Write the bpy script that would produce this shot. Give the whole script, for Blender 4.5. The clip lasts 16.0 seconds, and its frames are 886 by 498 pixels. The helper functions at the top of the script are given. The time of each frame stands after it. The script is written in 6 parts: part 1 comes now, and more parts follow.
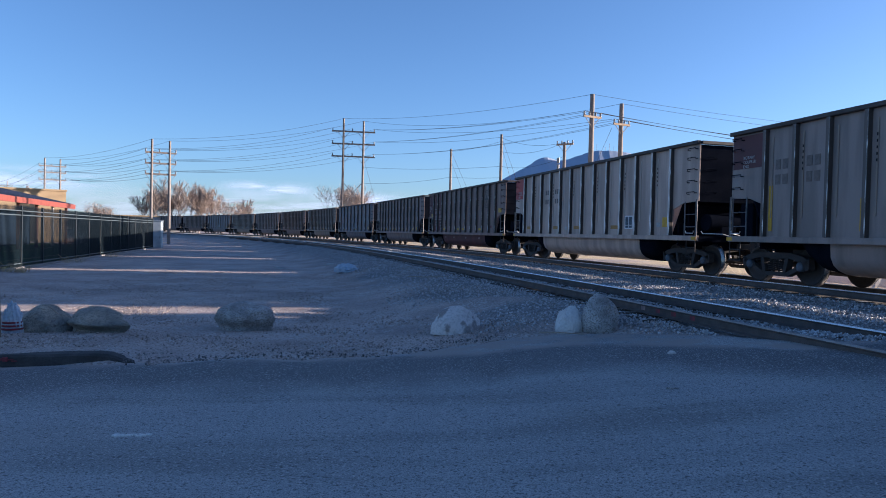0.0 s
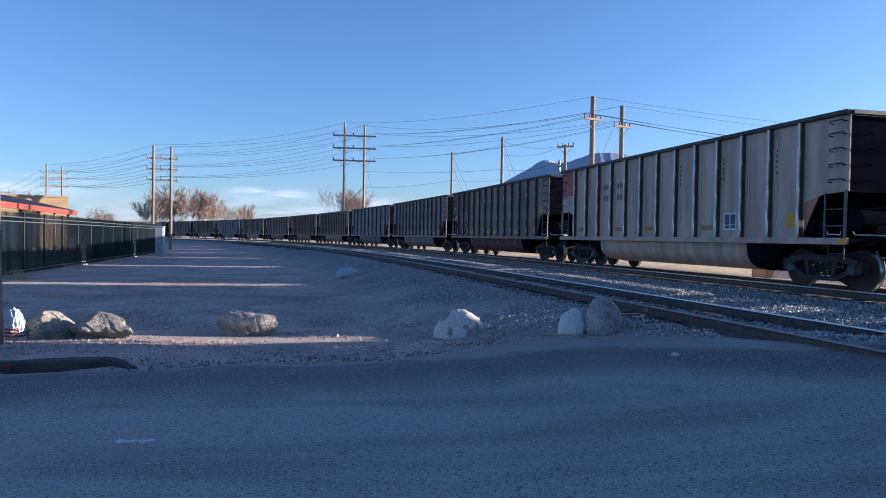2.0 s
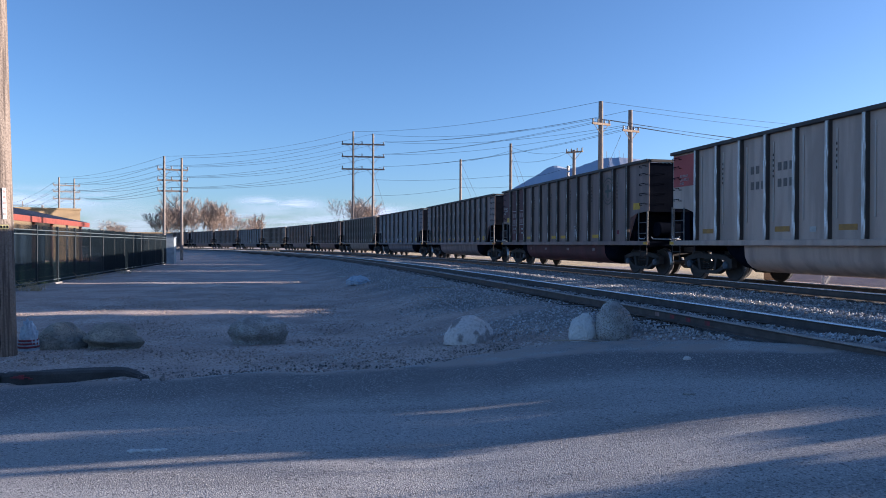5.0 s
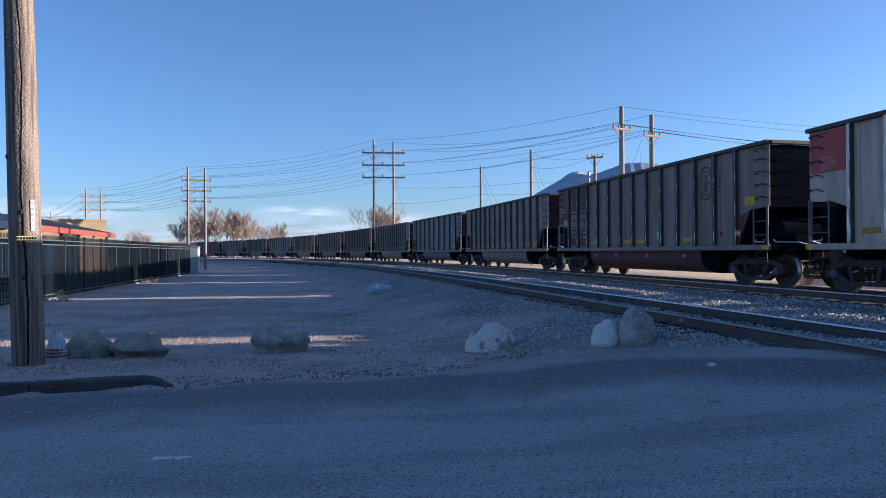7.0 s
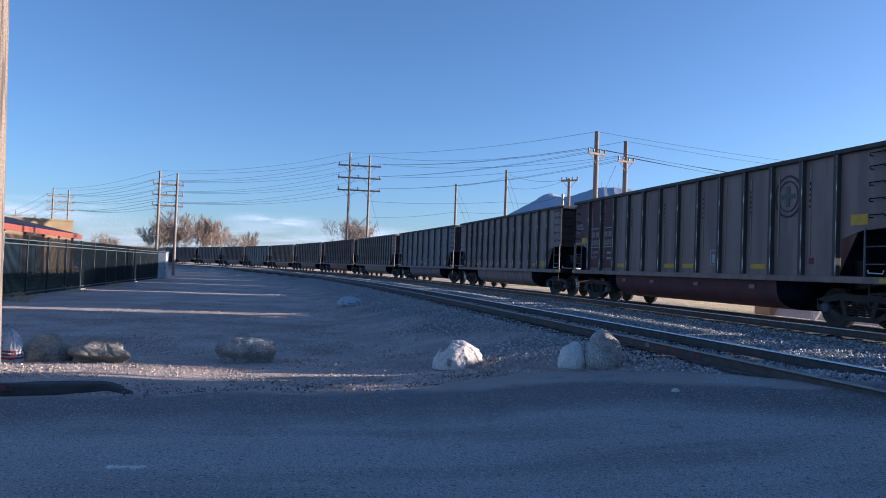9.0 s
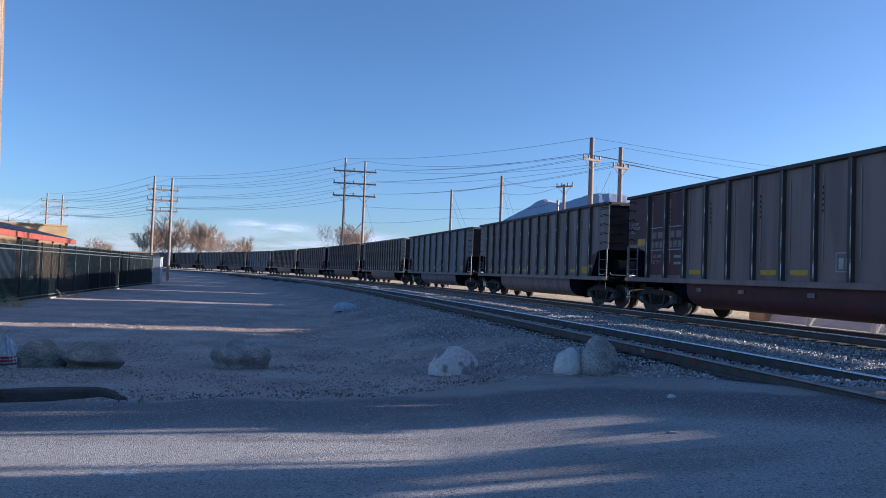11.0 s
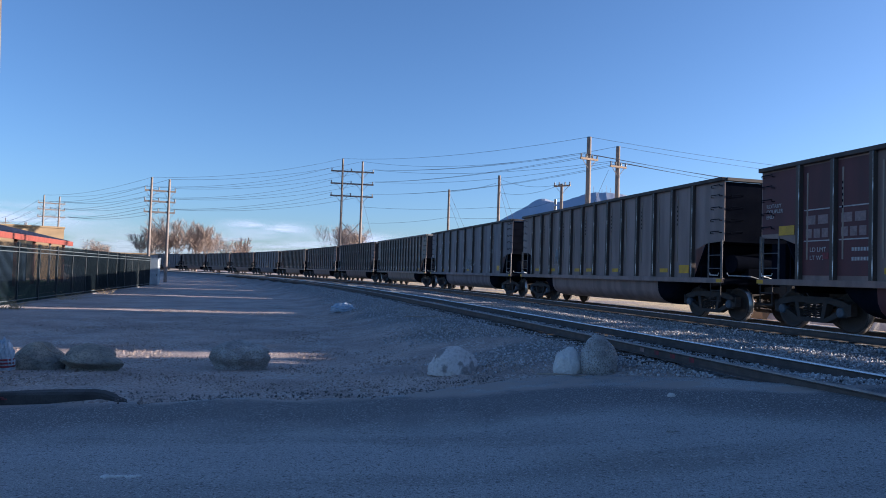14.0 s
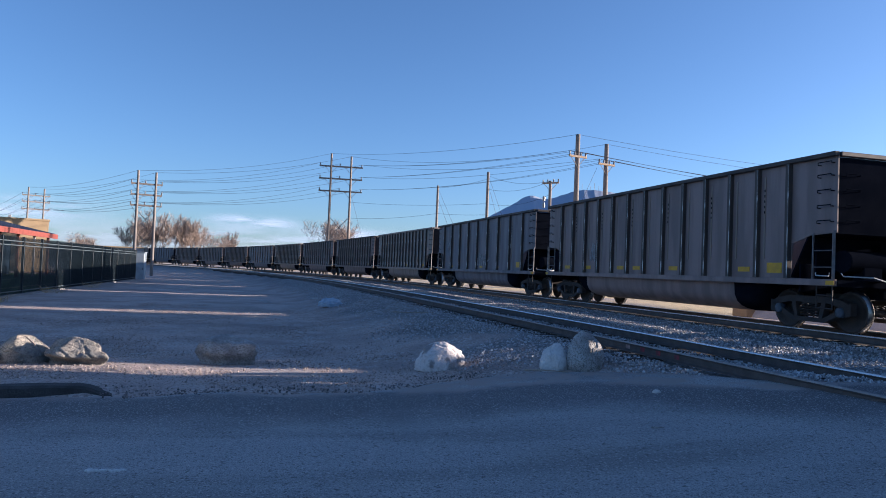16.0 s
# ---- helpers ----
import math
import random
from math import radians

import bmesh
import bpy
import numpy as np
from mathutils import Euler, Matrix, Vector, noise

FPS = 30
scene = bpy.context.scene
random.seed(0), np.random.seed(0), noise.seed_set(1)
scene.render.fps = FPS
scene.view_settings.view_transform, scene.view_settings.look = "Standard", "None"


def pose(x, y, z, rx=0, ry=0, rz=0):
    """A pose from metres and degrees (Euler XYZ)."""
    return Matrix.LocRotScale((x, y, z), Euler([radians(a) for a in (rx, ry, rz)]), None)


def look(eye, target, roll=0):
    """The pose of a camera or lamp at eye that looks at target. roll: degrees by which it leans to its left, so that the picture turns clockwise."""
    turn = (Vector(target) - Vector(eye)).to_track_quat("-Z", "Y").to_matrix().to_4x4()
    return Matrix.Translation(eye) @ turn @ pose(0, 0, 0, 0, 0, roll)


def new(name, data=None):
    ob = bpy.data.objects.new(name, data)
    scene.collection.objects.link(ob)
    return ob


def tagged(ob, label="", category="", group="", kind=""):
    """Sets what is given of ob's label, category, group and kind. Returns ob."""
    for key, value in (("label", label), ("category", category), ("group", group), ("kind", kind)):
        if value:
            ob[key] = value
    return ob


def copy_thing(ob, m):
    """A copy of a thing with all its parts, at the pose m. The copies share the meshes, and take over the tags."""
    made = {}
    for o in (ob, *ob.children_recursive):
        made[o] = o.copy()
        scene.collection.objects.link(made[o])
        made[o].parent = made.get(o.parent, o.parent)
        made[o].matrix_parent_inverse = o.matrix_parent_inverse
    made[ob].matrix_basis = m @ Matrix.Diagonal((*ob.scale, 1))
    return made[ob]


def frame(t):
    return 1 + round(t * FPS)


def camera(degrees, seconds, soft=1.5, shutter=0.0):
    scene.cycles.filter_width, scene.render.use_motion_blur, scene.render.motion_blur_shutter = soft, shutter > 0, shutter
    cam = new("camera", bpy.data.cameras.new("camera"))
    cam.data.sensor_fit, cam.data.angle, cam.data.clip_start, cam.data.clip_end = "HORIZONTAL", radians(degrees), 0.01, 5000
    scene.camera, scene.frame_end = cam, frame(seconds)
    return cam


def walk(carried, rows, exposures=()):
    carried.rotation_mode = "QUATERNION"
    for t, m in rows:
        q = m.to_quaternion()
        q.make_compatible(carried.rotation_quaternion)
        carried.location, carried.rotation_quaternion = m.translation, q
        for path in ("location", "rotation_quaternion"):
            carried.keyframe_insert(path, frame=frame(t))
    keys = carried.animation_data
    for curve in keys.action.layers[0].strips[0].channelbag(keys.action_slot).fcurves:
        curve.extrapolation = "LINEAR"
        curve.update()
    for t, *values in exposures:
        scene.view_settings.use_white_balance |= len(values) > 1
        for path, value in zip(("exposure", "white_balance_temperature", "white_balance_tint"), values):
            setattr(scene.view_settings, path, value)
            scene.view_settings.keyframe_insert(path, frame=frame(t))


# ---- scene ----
cam = camera(65.7, 16.0, soft=0.95)
PATH = [(t, pose(x, y, z, 90 + p, r, w)) for t, x, y, z, w, p, r in (
    (0.0, -0.000, -0.000, 1.600, -0.03, -1.25, -1.37),
    (0.5, 0.003, 0.015, 1.594, -0.14, -1.34, -1.04),
    (1.0, 0.006, 0.001, 1.598, -0.20, -1.29, -0.95),
    (1.5, -0.002, 0.006, 1.600, -0.11, -1.14, -0.98),
    (2.0, -0.007, 0.008, 1.599, 0.10, -0.97, -0.92),
    (2.5, 0.004, -0.002, 1.600, 0.28, -0.84, -0.71),
    (3.0, 0.005, 0.001, 1.598, 0.46, -0.75, -0.51),
    (3.5, -0.005, 0.008, 1.597, 0.67, -0.72, -0.42),
    (4.0, 0.006, 0.011, 1.591, 1.04, -0.73, -0.24),
    (6.5, 0.002, 0.007, 1.586, 0.67, 0.27, -0.02),
    (6.6, 0.004, 0.008, 1.586, 0.97, 0.23, 0.03),
    (6.7, 0.006, 0.009, 1.585, 1.35, 0.23, 0.13),
    (6.8, 0.008, 0.010, 1.585, 1.79, 0.22, 0.23),
    (6.9, 0.010, 0.011, 1.584, 2.18, 0.22, 0.31),
    (7.0, 0.012, 0.012, 1.584, 2.66, 0.24, 0.34),
    (7.1, 0.014, 0.010, 1.586, 3.23, 0.26, 0.31),
    (7.2, 0.016, 0.008, 1.588, 3.88, 0.26, 0.23),
    (7.3, 0.019, 0.006, 1.590, 4.87, 0.28, 0.13),
    (7.4, 0.021, 0.004, 1.592, 5.98, 0.38, 0.01),
    (7.5, 0.023, 0.002, 1.594, 7.18, 0.53, -0.12),
    (7.6, 0.023, 0.009, 1.593, 8.09, 0.75, -0.26),
    (7.7, 0.023, 0.016, 1.592, 8.35, 0.89, -0.42),
    (7.8, 0.024, 0.023, 1.590, 7.89, 0.95, -0.59),
    (7.9, 0.024, 0.030, 1.589, 7.09, 0.89, -0.75),
    (8.0, 0.024, 0.037, 1.588, 5.97, 0.80, -0.91),
    (8.1, 0.026, 0.032, 1.587, 4.92, 0.70, -1.05),
    (8.2, 0.028, 0.026, 1.586, 4.03, 0.65, -1.20),
    (8.3, 0.030, 0.021, 1.586, 3.20, 0.65, -1.33),
    (8.5, 0.034, 0.010, 1.584, 1.94, 0.77, -1.58),
    (8.7, 0.032, 0.012, 1.585, 1.08, 1.15, -1.82),
    (9.0, 0.028, 0.014, 1.587, 0.34, 1.62, -2.06),
    (9.2, 0.028, 0.014, 1.587, 0.12, 2.04, -1.97),
    (11.5, 0.010, 0.019, 1.589, -0.18, 2.15, -2.20),
    (12.0, 0.005, 0.028, 1.591, -0.51, 2.39, -2.17),
    (12.5, -0.006, 0.027, 1.586, -0.79, 2.54, -2.16),
    (13.0, 0.001, 0.020, 1.589, -0.69, 2.51, -1.94),
    (13.5, 0.001, 0.015, 1.593, -0.45, 2.38, -1.81),
    (14.0, -0.007, 0.020, 1.590, -0.25, 2.10, -1.81),
    (14.5, -0.002, 0.023, 1.589, -0.17, 1.72, -1.66),
    (15.0, 0.005, 0.022, 1.582, -0.36, 1.51, -1.50),
    (15.5, -0.000, 0.023, 1.586, -0.77, 1.63, -1.82),
    (16.0, -0.002, 0.011, 1.586, -1.24, 1.81, -2.25),
)]
walk(cam, PATH, exposures=[(0.0, 1.53, 5450, 16), (4.0, 1.52, 5450, 16), (7.0, 1.46, 5450, 16), (12.0, 1.43, 5450, 16), (16.0, 1.43, 5450, 16)])

# ---- light ----
SUN_DIR = Vector((0.977, 0.136, 0.160)).normalized()
world = bpy.data.worlds.new("world")
scene.world = world
world.use_nodes = True
wn = world.node_tree
sky = wn.nodes.new("ShaderNodeTexSky")
sky.sky_type = "NISHITA"
sky.sun_disc = False
sky.sun_elevation = math.asin(SUN_DIR.z)
sky.sun_rotation = math.atan2(SUN_DIR.x, SUN_DIR.y)
sky.altitude = 1800
sky.air_density, sky.dust_density, sky.ozone_density = 1.0, 3.5, 2.8
wn.links.new(sky.outputs["Color"], wn.nodes["Background"].inputs["Color"])
wn.nodes["Background"].inputs["Strength"].default_value = 0.077
sun = new("sun", bpy.data.lights.new("sun", "SUN"))
sun.data.energy, sun.data.angle, sun.data.color = 5.4, radians(0.55), (1.0, 0.79, 0.57)
sun.matrix_world = look((60, 20, 30), Vector((60, 20, 30)) - SUN_DIR)


# ---- materials ----
def material(name, base, second=None, rough=0.8, metal=0.0, scale=4.0, fine=60.0, bump=0.2, bump_dist=0.01, spread=(0.35, 0.65), third=None,
             streak=None, obj_var=0.0, isl_var=0.0, spec=0.4, grain=(0.45, 0.75, 0.75)):
    """Two-scale mottled surface: coarse stains, fine grain, relief."""
    m = bpy.data.materials.new(name)
    m.use_nodes = True
    nt = m.node_tree
    n, l = nt.nodes, nt.links
    b = n["Principled BSDF"]
    b.inputs["Metallic"].default_value = metal
    b.inputs["Specular IOR Level"].default_value = spec
    co = n.new("ShaderNodeTexCoord").outputs["Object"]
    if streak:
        mp = n.new("ShaderNodeMapping")
        mp.inputs["Scale"].default_value = streak
        l.new(co, mp.inputs["Vector"])
        co2 = mp.outputs["Vector"]
    else:
        co2 = co
    big = n.new("ShaderNodeTexNoise")
    big.inputs["Scale"].default_value, big.inputs["Detail"].default_value = scale, 6.0
    l.new(co2, big.inputs["Vector"])
    small = n.new("ShaderNodeTexNoise")
    small.inputs["Scale"].default_value, small.inputs["Detail"].default_value = fine, 4.0
    l.new(co, small.inputs["Vector"])
    ramp = n.new("ShaderNodeValToRGB")
    second = second or tuple(c * 0.7 for c in base)
    ramp.color_ramp.elements[0].position, ramp.color_ramp.elements[1].position = spread
    ramp.color_ramp.elements[0].color, ramp.color_ramp.elements[1].color = (*base, 1), (*second, 1)
    l.new(big.outputs["Fac"], ramp.inputs["Fac"])
    colour = ramp.outputs["Color"]
    third = third or tuple(c * 0.55 for c in base)
    mixn = n.new("ShaderNodeMix")
    mixn.data_type = "RGBA"
    r2 = n.new("ShaderNodeMapRange")
    r2.inputs["From Min"].default_value, r2.inputs["From Max"].default_value, r2.inputs["To Max"].default_value = grain
    l.new(small.outputs["Fac"], r2.inputs["Value"])
    l.new(r2.outputs["Result"], mixn.inputs["Factor"])
    l.new(colour, mixn.inputs["A"])
    mixn.inputs["B"].default_value = (*third, 1)
    colour = mixn.outputs["Result"]
    for var, node, out in ((obj_var, "ShaderNodeObjectInfo", "Random"), (isl_var, "ShaderNodeNewGeometry", "Random Per Island")):
        if var:
            rnd = n.new(node).outputs[out]
            mr = n.new("ShaderNodeMapRange")
            mr.inputs["To Min"].default_value, mr.inputs["To Max"].default_value = 1 - var, 1 + var
            l.new(rnd, mr.inputs["Value"])
            hs = n.new("ShaderNodeHueSaturation")
            l.new(mr.outputs["Result"], hs.inputs["Value"])
            l.new(colour, hs.inputs["Color"])
            colour = hs.outputs["Color"]
    l.new(colour, b.inputs["Base Color"])
    rr = n.new("ShaderNodeMapRange")
    rr.inputs["To Min"].default_value, rr.inputs["To Max"].default_value = max(0.05, rough - 0.12), min(1, rough + 0.12)
    l.new(big.outputs["Fac"], rr.inputs["Value"])
    l.new(rr.outputs["Result"], b.inputs["Roughness"])
    if bump:
        bp = n.new("ShaderNodeBump")
        bp.inputs["Strength"].default_value, bp.inputs["Distance"].default_value = bump, bump_dist
        l.new(small.outputs["Fac"], bp.inputs["Height"])
        l.new(bp.outputs["Normal"], b.inputs["Normal"])
    return m


M = {}
M["asphalt"] = material("asphalt", (0.46, 0.455, 0.46), (0.52, 0.515, 0.515), 0.8, 0, 0.7, 85, 1.0, 0.03, third=(0.16, 0.158, 0.158), grain=(0.46, 0.66, 0.9))
M["concrete"] = material("worn_concrete", (0.26, 0.25, 0.24), (0.18, 0.17, 0.165), 0.9, 0, 3, 70, 0.4, 0.008)
M["kerb"] = material("dark_kerb_concrete", (0.075, 0.073, 0.073), (0.045, 0.044, 0.044), 0.9, 0, 4, 40, 0.9, 0.02)
M["red_paint"] = material("sprayed_red_paint", (0.26, 0.045, 0.06), (0.12, 0.05, 0.055), 0.8, 0, 12, 80)
M["white_paint"] = material("worn_white_paint", (0.78, 0.78, 0.76), (0.58, 0.58, 0.57), 0.75, 0, 14, 90)
M["ballast_stone"] = material("crushed_ballast_stone", (0.36, 0.358, 0.365), (0.46, 0.455, 0.46), 0.55, 0, 9, 60, 0.4, 0.006, isl_var=0.45, spec=0.4)
M["rail"] = material("rusted_rail_steel", (0.105, 0.090, 0.083), (0.075, 0.064, 0.060), 0.75, 0.1, 5, 90, 0.3, 0.003)
# near-white, only partly metallic: the polished head's sky glint is in the colour
M["rail_head"] = material("polished_rail_glint", (0.95, 0.95, 0.95), (0.88, 0.87, 0.86), 0.26, 0.35, 8, 120, 0.05, 0.001)
M["rail_dull"] = material("dull_rusty_rail_head", (0.36, 0.33, 0.31), (0.26, 0.23, 0.215), 0.6, 0.2, 6, 90, 0.2, 0.002)
M["tie"] = material("creosoted_timber", (0.075, 0.060, 0.050), (0.045, 0.037, 0.032), 0.9, 0, 3, 50, 0.6, 0.01, streak=(1, 9, 9), obj_var=0.3)
M["pole"] = material("weathered_pole_timber", (0.215, 0.175, 0.145), (0.085, 0.068, 0.058), 0.9, 0, 2.6, 30, 1.0, 0.03, streak=(9, 9, 0.3), spread=(0.44, 0.58), third=(0.10, 0.080, 0.066))
M["pole_far"] = material("grey_brown_pole_timber", (0.25, 0.215, 0.19), (0.19, 0.165, 0.148), 0.9, 0, 2, 20, 0.3, 0.01)
M["fence"] = material("dark_blue_green_powder_coated_steel", (0.006, 0.013, 0.019), (0.009, 0.018, 0.024), 0.5, 0.0, 8, 80, 0.05, 0.001, spec=0.3)
M["wire"] = material("dark_aluminium_conductor", (0.045, 0.045, 0.05), (0.03, 0.03, 0.033), 0.6, 0.4, 5, 40, 0)
M["insulator"] = material("grey_porcelain", (0.22, 0.22, 0.23), (0.15, 0.14, 0.14), 0.3, 0, 9, 40, 0)
M["cast"] = material("grimy_cast_steel", (0.042, 0.038, 0.037), (0.062, 0.054, 0.050), 0.8, 0.2, 6, 60, 0.4, 0.004)
M["wheel"] = material("oily_wheel_steel", (0.040, 0.035, 0.032), (0.060, 0.048, 0.042), 0.75, 0.0, 5, 60, 0.2, 0.003)
M["tread"] = material("polished_wheel_tread", (0.40, 0.38, 0.36), (0.30, 0.29, 0.28), 0.3, 1.0, 8, 90, 0)
# black fittings; also keeps unlit end sheets and tub ends dark by colour
M["black"] = material("black_steel_and_shade", (0.006, 0.008, 0.014), (0.010, 0.012, 0.019), 1.0, 0.0, 2.5, 60, 0.1, 0.002, spec=0.0)
M["yellow"] = material("faded_yellow_reflective", (0.62, 0.36, 0.02), (0.48, 0.28, 0.03), 0.5, 0, 9, 60, 0)
M["amber"] = material("dirty_amber_reflective", (0.42, 0.22, 0.05), (0.30, 0.17, 0.06), 0.6, 0, 9, 60, 0)
M["maroon"] = material("weathered_maroon_paint", (0.115, 0.036, 0.040), (0.080, 0.036, 0.038), 0.65, 0, 1.4, 70, 0.15, 0.003, streak=(1.5, 1.5, 0.3), third=(0.055, 0.036, 0.036))
M["red_panel"] = material("faded_red_panel_paint", (0.42, 0.065, 0.060), (0.33, 0.065, 0.060), 0.6, 0, 2, 70, 0.1, 0.002)
M["stencil"] = material("grimy_white_stencil", (0.50, 0.49, 0.47), (0.34, 0.33, 0.32), 0.7, 0, 10, 80, 0)
M["stencil_dim"] = material("faded_stencil", (0.30, 0.215, 0.205), (0.20, 0.145, 0.14), 0.7, 0, 10, 80, 0)
M["stencil_dark"] = material("faded_dark_stencil", (0.13, 0.108, 0.097), (0.20, 0.165, 0.145), 0.7, 0, 10, 80, 0)
M["rung"] = material("galvanised_rung", (0.17, 0.17, 0.18), (0.09, 0.088, 0.09), 0.5, 0.3, 6, 50, 0.1, 0.001)
M["emblem"] = material("faded_green_grey_emblem", (0.085, 0.105, 0.090), (0.13, 0.12, 0.105), 0.7, 0, 10, 80, 0)
M["chalk"] = material("white_scrawl_paint", (0.45, 0.45, 0.45), (0.25, 0.25, 0.25), 0.8, 0, 9, 60, 0)


# worn corners, with their bright highlights painted in
M["worn_edge_glint"] = material("worn_steel_edge_glint", (0.75, 0.74, 0.73), (0.09, 0.084, 0.08), 0.35, 0.3, 3.0, 50, 0.1, 0.001, streak=(6, 6, 0.8), spread=(0.38, 0.50))


# rubbed flange faces; pale patches stand in for reflected sky
M["worn_sky_glint"] = material("rubbed_steel_sky_glint", (0.80, 0.79, 0.78), (0.44, 0.385, 0.345), 0.4, 0.2, 2.4, 50, 0.1, 0.001, streak=(5, 5, 0.7), spread=(0.40, 0.54))
# rib webs: dirt and the shade beside each rib, both in the colour
M["web_grime_shade"] = material("rib_web_grime_and_shade", (0.060, 0.050, 0.045), (0.095, 0.078, 0.068), 0.85, 0, 2.0, 60, 0.2, 0.002, streak=(2, 2, 0.3))
M["lever"] = material("bright_bare_steel", (0.70, 0.70, 0.70), (0.55, 0.55, 0.55), 0.4, 0.4, 6, 60, 0)


def car_paint(name, a, b, c):
    return material(name, a, b, 0.58, 0, 1.6, 80, 0.15, 0.003, streak=(1.8, 1.8, 0.22), third=c, spec=0.30, spread=(0.42, 0.60), grain=(0.5, 0.85, 0.6))


PAINT = {
    "lead": (car_paint("dull_brown_grey_car_paint", (0.290, 0.238, 0.213), (0.218, 0.181, 0.161), (0.141, 0.116, 0.103)), "dull brown-grey"),
    "grey": (car_paint("dusty_grey_car_paint", (0.499, 0.382, 0.315), (0.365, 0.281, 0.234), (0.223, 0.173, 0.146)), "dusty grey"),
    "brown": (car_paint("grimy_brown_car_paint", (0.253, 0.182, 0.159), (0.189, 0.136, 0.120), (0.118, 0.085, 0.075)), "grimy dark brown"),
    "dark": (car_paint("sooty_brown_car_paint", (0.263, 0.203, 0.188), (0.196, 0.152, 0.140), (0.112, 0.088, 0.080)), "sooty brown-grey"),
    "blue": (car_paint("faded_blue_grey_car_paint", (0.201, 0.185, 0.197), (0.145, 0.133, 0.141), (0.090, 0.084, 0.087)), "faded blue-grey"),
    "tan": (car_paint("dusty_tan_car_paint", (0.316, 0.255, 0.212), (0.237, 0.191, 0.159), (0.159, 0.125, 0.103)), "dusty tan"),
}


# panel hues set lighter or darker: rib relief contrast put into the colour
RIB_TONE = {
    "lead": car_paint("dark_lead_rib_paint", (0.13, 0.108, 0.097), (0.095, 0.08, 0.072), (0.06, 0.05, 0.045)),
    "grey": car_paint("pale_grey_rib_tone", (0.54, 0.455, 0.39), (0.40, 0.338, 0.29), (0.22, 0.185, 0.16)),
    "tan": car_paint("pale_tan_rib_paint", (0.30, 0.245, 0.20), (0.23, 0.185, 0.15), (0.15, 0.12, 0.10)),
    "dark": car_paint("darkened_rib_tone", (0.070, 0.058, 0.052), (0.052, 0.043, 0.039), (0.035, 0.029, 0.026)),
    "brown": car_paint("darkened_brown_rib_tone", (0.075, 0.058, 0.051), (0.055, 0.043, 0.038), (0.035, 0.028, 0.025)),
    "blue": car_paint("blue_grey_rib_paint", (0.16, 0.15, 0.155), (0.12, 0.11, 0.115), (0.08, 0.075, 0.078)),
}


# ---- building helpers ----
def mesh_of(name, bm, mats):
    me = bpy.data.meshes.new(name)
    bm.normal_update()
    bm.to_mesh(me)
    bm.free()
    for m in (mats if isinstance(mats, (list, tuple)) else [mats]):
        me.materials.append(m)
    return me


def part(name, bm, mat, parent=None, label="", m=None):
    """Link a bmesh (or a ready mesh) as one object, under a parent where given."""
    data = bm if isinstance(bm, bpy.types.Mesh) else mesh_of(name, bm, mat)
    ob = new(name, data)
    ob.parent = parent
    if m is not None:
        ob.matrix_basis = m
    return tagged(ob, label)


def box(bm, x0, x1, y0, y1, z0, z1, bev=0.0, mat=0):
    r = bmesh.ops.create_cube(bm, size=1.0, matrix=Matrix.LocRotScale(((x0 + x1) / 2, (y0 + y1) / 2, (z0 + z1) / 2), None, (abs(x1 - x0), abs(y1 - y0), abs(z1 - z0))))
    vs = r["verts"]
    if bev:
        es = list({e for v in vs for e in v.link_edges})
        r2 = bmesh.ops.bevel(bm, geom=es, offset=bev, segments=1, affect="EDGES")
        fs = r2["faces"]
    fs = {f for v in vs if v.is_valid for f in v.link_faces}
    if mat:
        for f in fs:
            f.material_index = mat
    return bm


def boxes(*specs, bev=0.0):
    bm = bmesh.new()
    for s in specs:
        box(bm, *s, bev=bev)
    return bm


def tube(bm, pts, r, sides=6, r_end=None, cap=True):
    """A round bar along points, tapering from r to r_end."""
    pts = [Vector(p) for p in pts]
    r_end = r if r_end is None else r_end
    rings = []
    for i, p in enumerate(pts):
        d = (pts[min(i + 1, len(pts) - 1)] - pts[max(i - 1, 0)]).normalized()
        u = d.cross(Vector((0, 0, 1)) if abs(d.z) < 0.9 else Vector((1, 0, 0))).normalized()
        v = d.cross(u)
        rad = r + (r_end - r) * i / max(1, len(pts) - 1)
        rings.append([bm.verts.new(p + (u * math.cos(a) + v * math.sin(a)) * rad) for a in (2 * math.pi * k / sides for k in range(sides))])
    for a, b in zip(rings, rings[1:]):
        for k in range(sides):
            f = bm.faces.new((a[k], a[(k + 1) % sides], b[(k + 1) % sides], b[k]))
            f.smooth = sides > 5
    if cap:
        bm.faces.new(rings[0][::-1])
        bm.faces.new(rings[-1])
    return bm


def prism(bm, poly, y0, y1, holes=False):
    """Extrude an x-z polygon from y0 to y1."""
    a = [bm.verts.new((x, y0, z)) for x, z in poly]
    b = [bm.verts.new((x, y1, z)) for x, z in poly]
    n = len(poly)
    bm.faces.new(a)
    bm.faces.new(b[::-1])
    for i in range(n):
        bm.faces.new((a[i], b[i], b[(i + 1) % n], a[(i + 1) % n]))
    return bm


def empty(name, m=None):
    e = new(name)
    e.empty_display_size = 0.3
    if m is not None:
        e.matrix_basis = m
    return e


# ---- the line of the tracks ----
RAIL_Z, NEAR_RAIL_Z, GAUGE = 0.561, 0.401, 1.435
STEP = 0.5
KS = np.arange(-160, 700) * STEP
KAPPA = np.interp(KS, [0, 40, 80, 130, 190], [0.113, 0.286, 0.242, 0.369, 0.367]) / 100
HEAD = np.cumsum(KAPPA) * STEP
HEAD = HEAD - HEAD[160] + radians(13.55)
CX = np.cumsum(-np.sin(HEAD)) * STEP
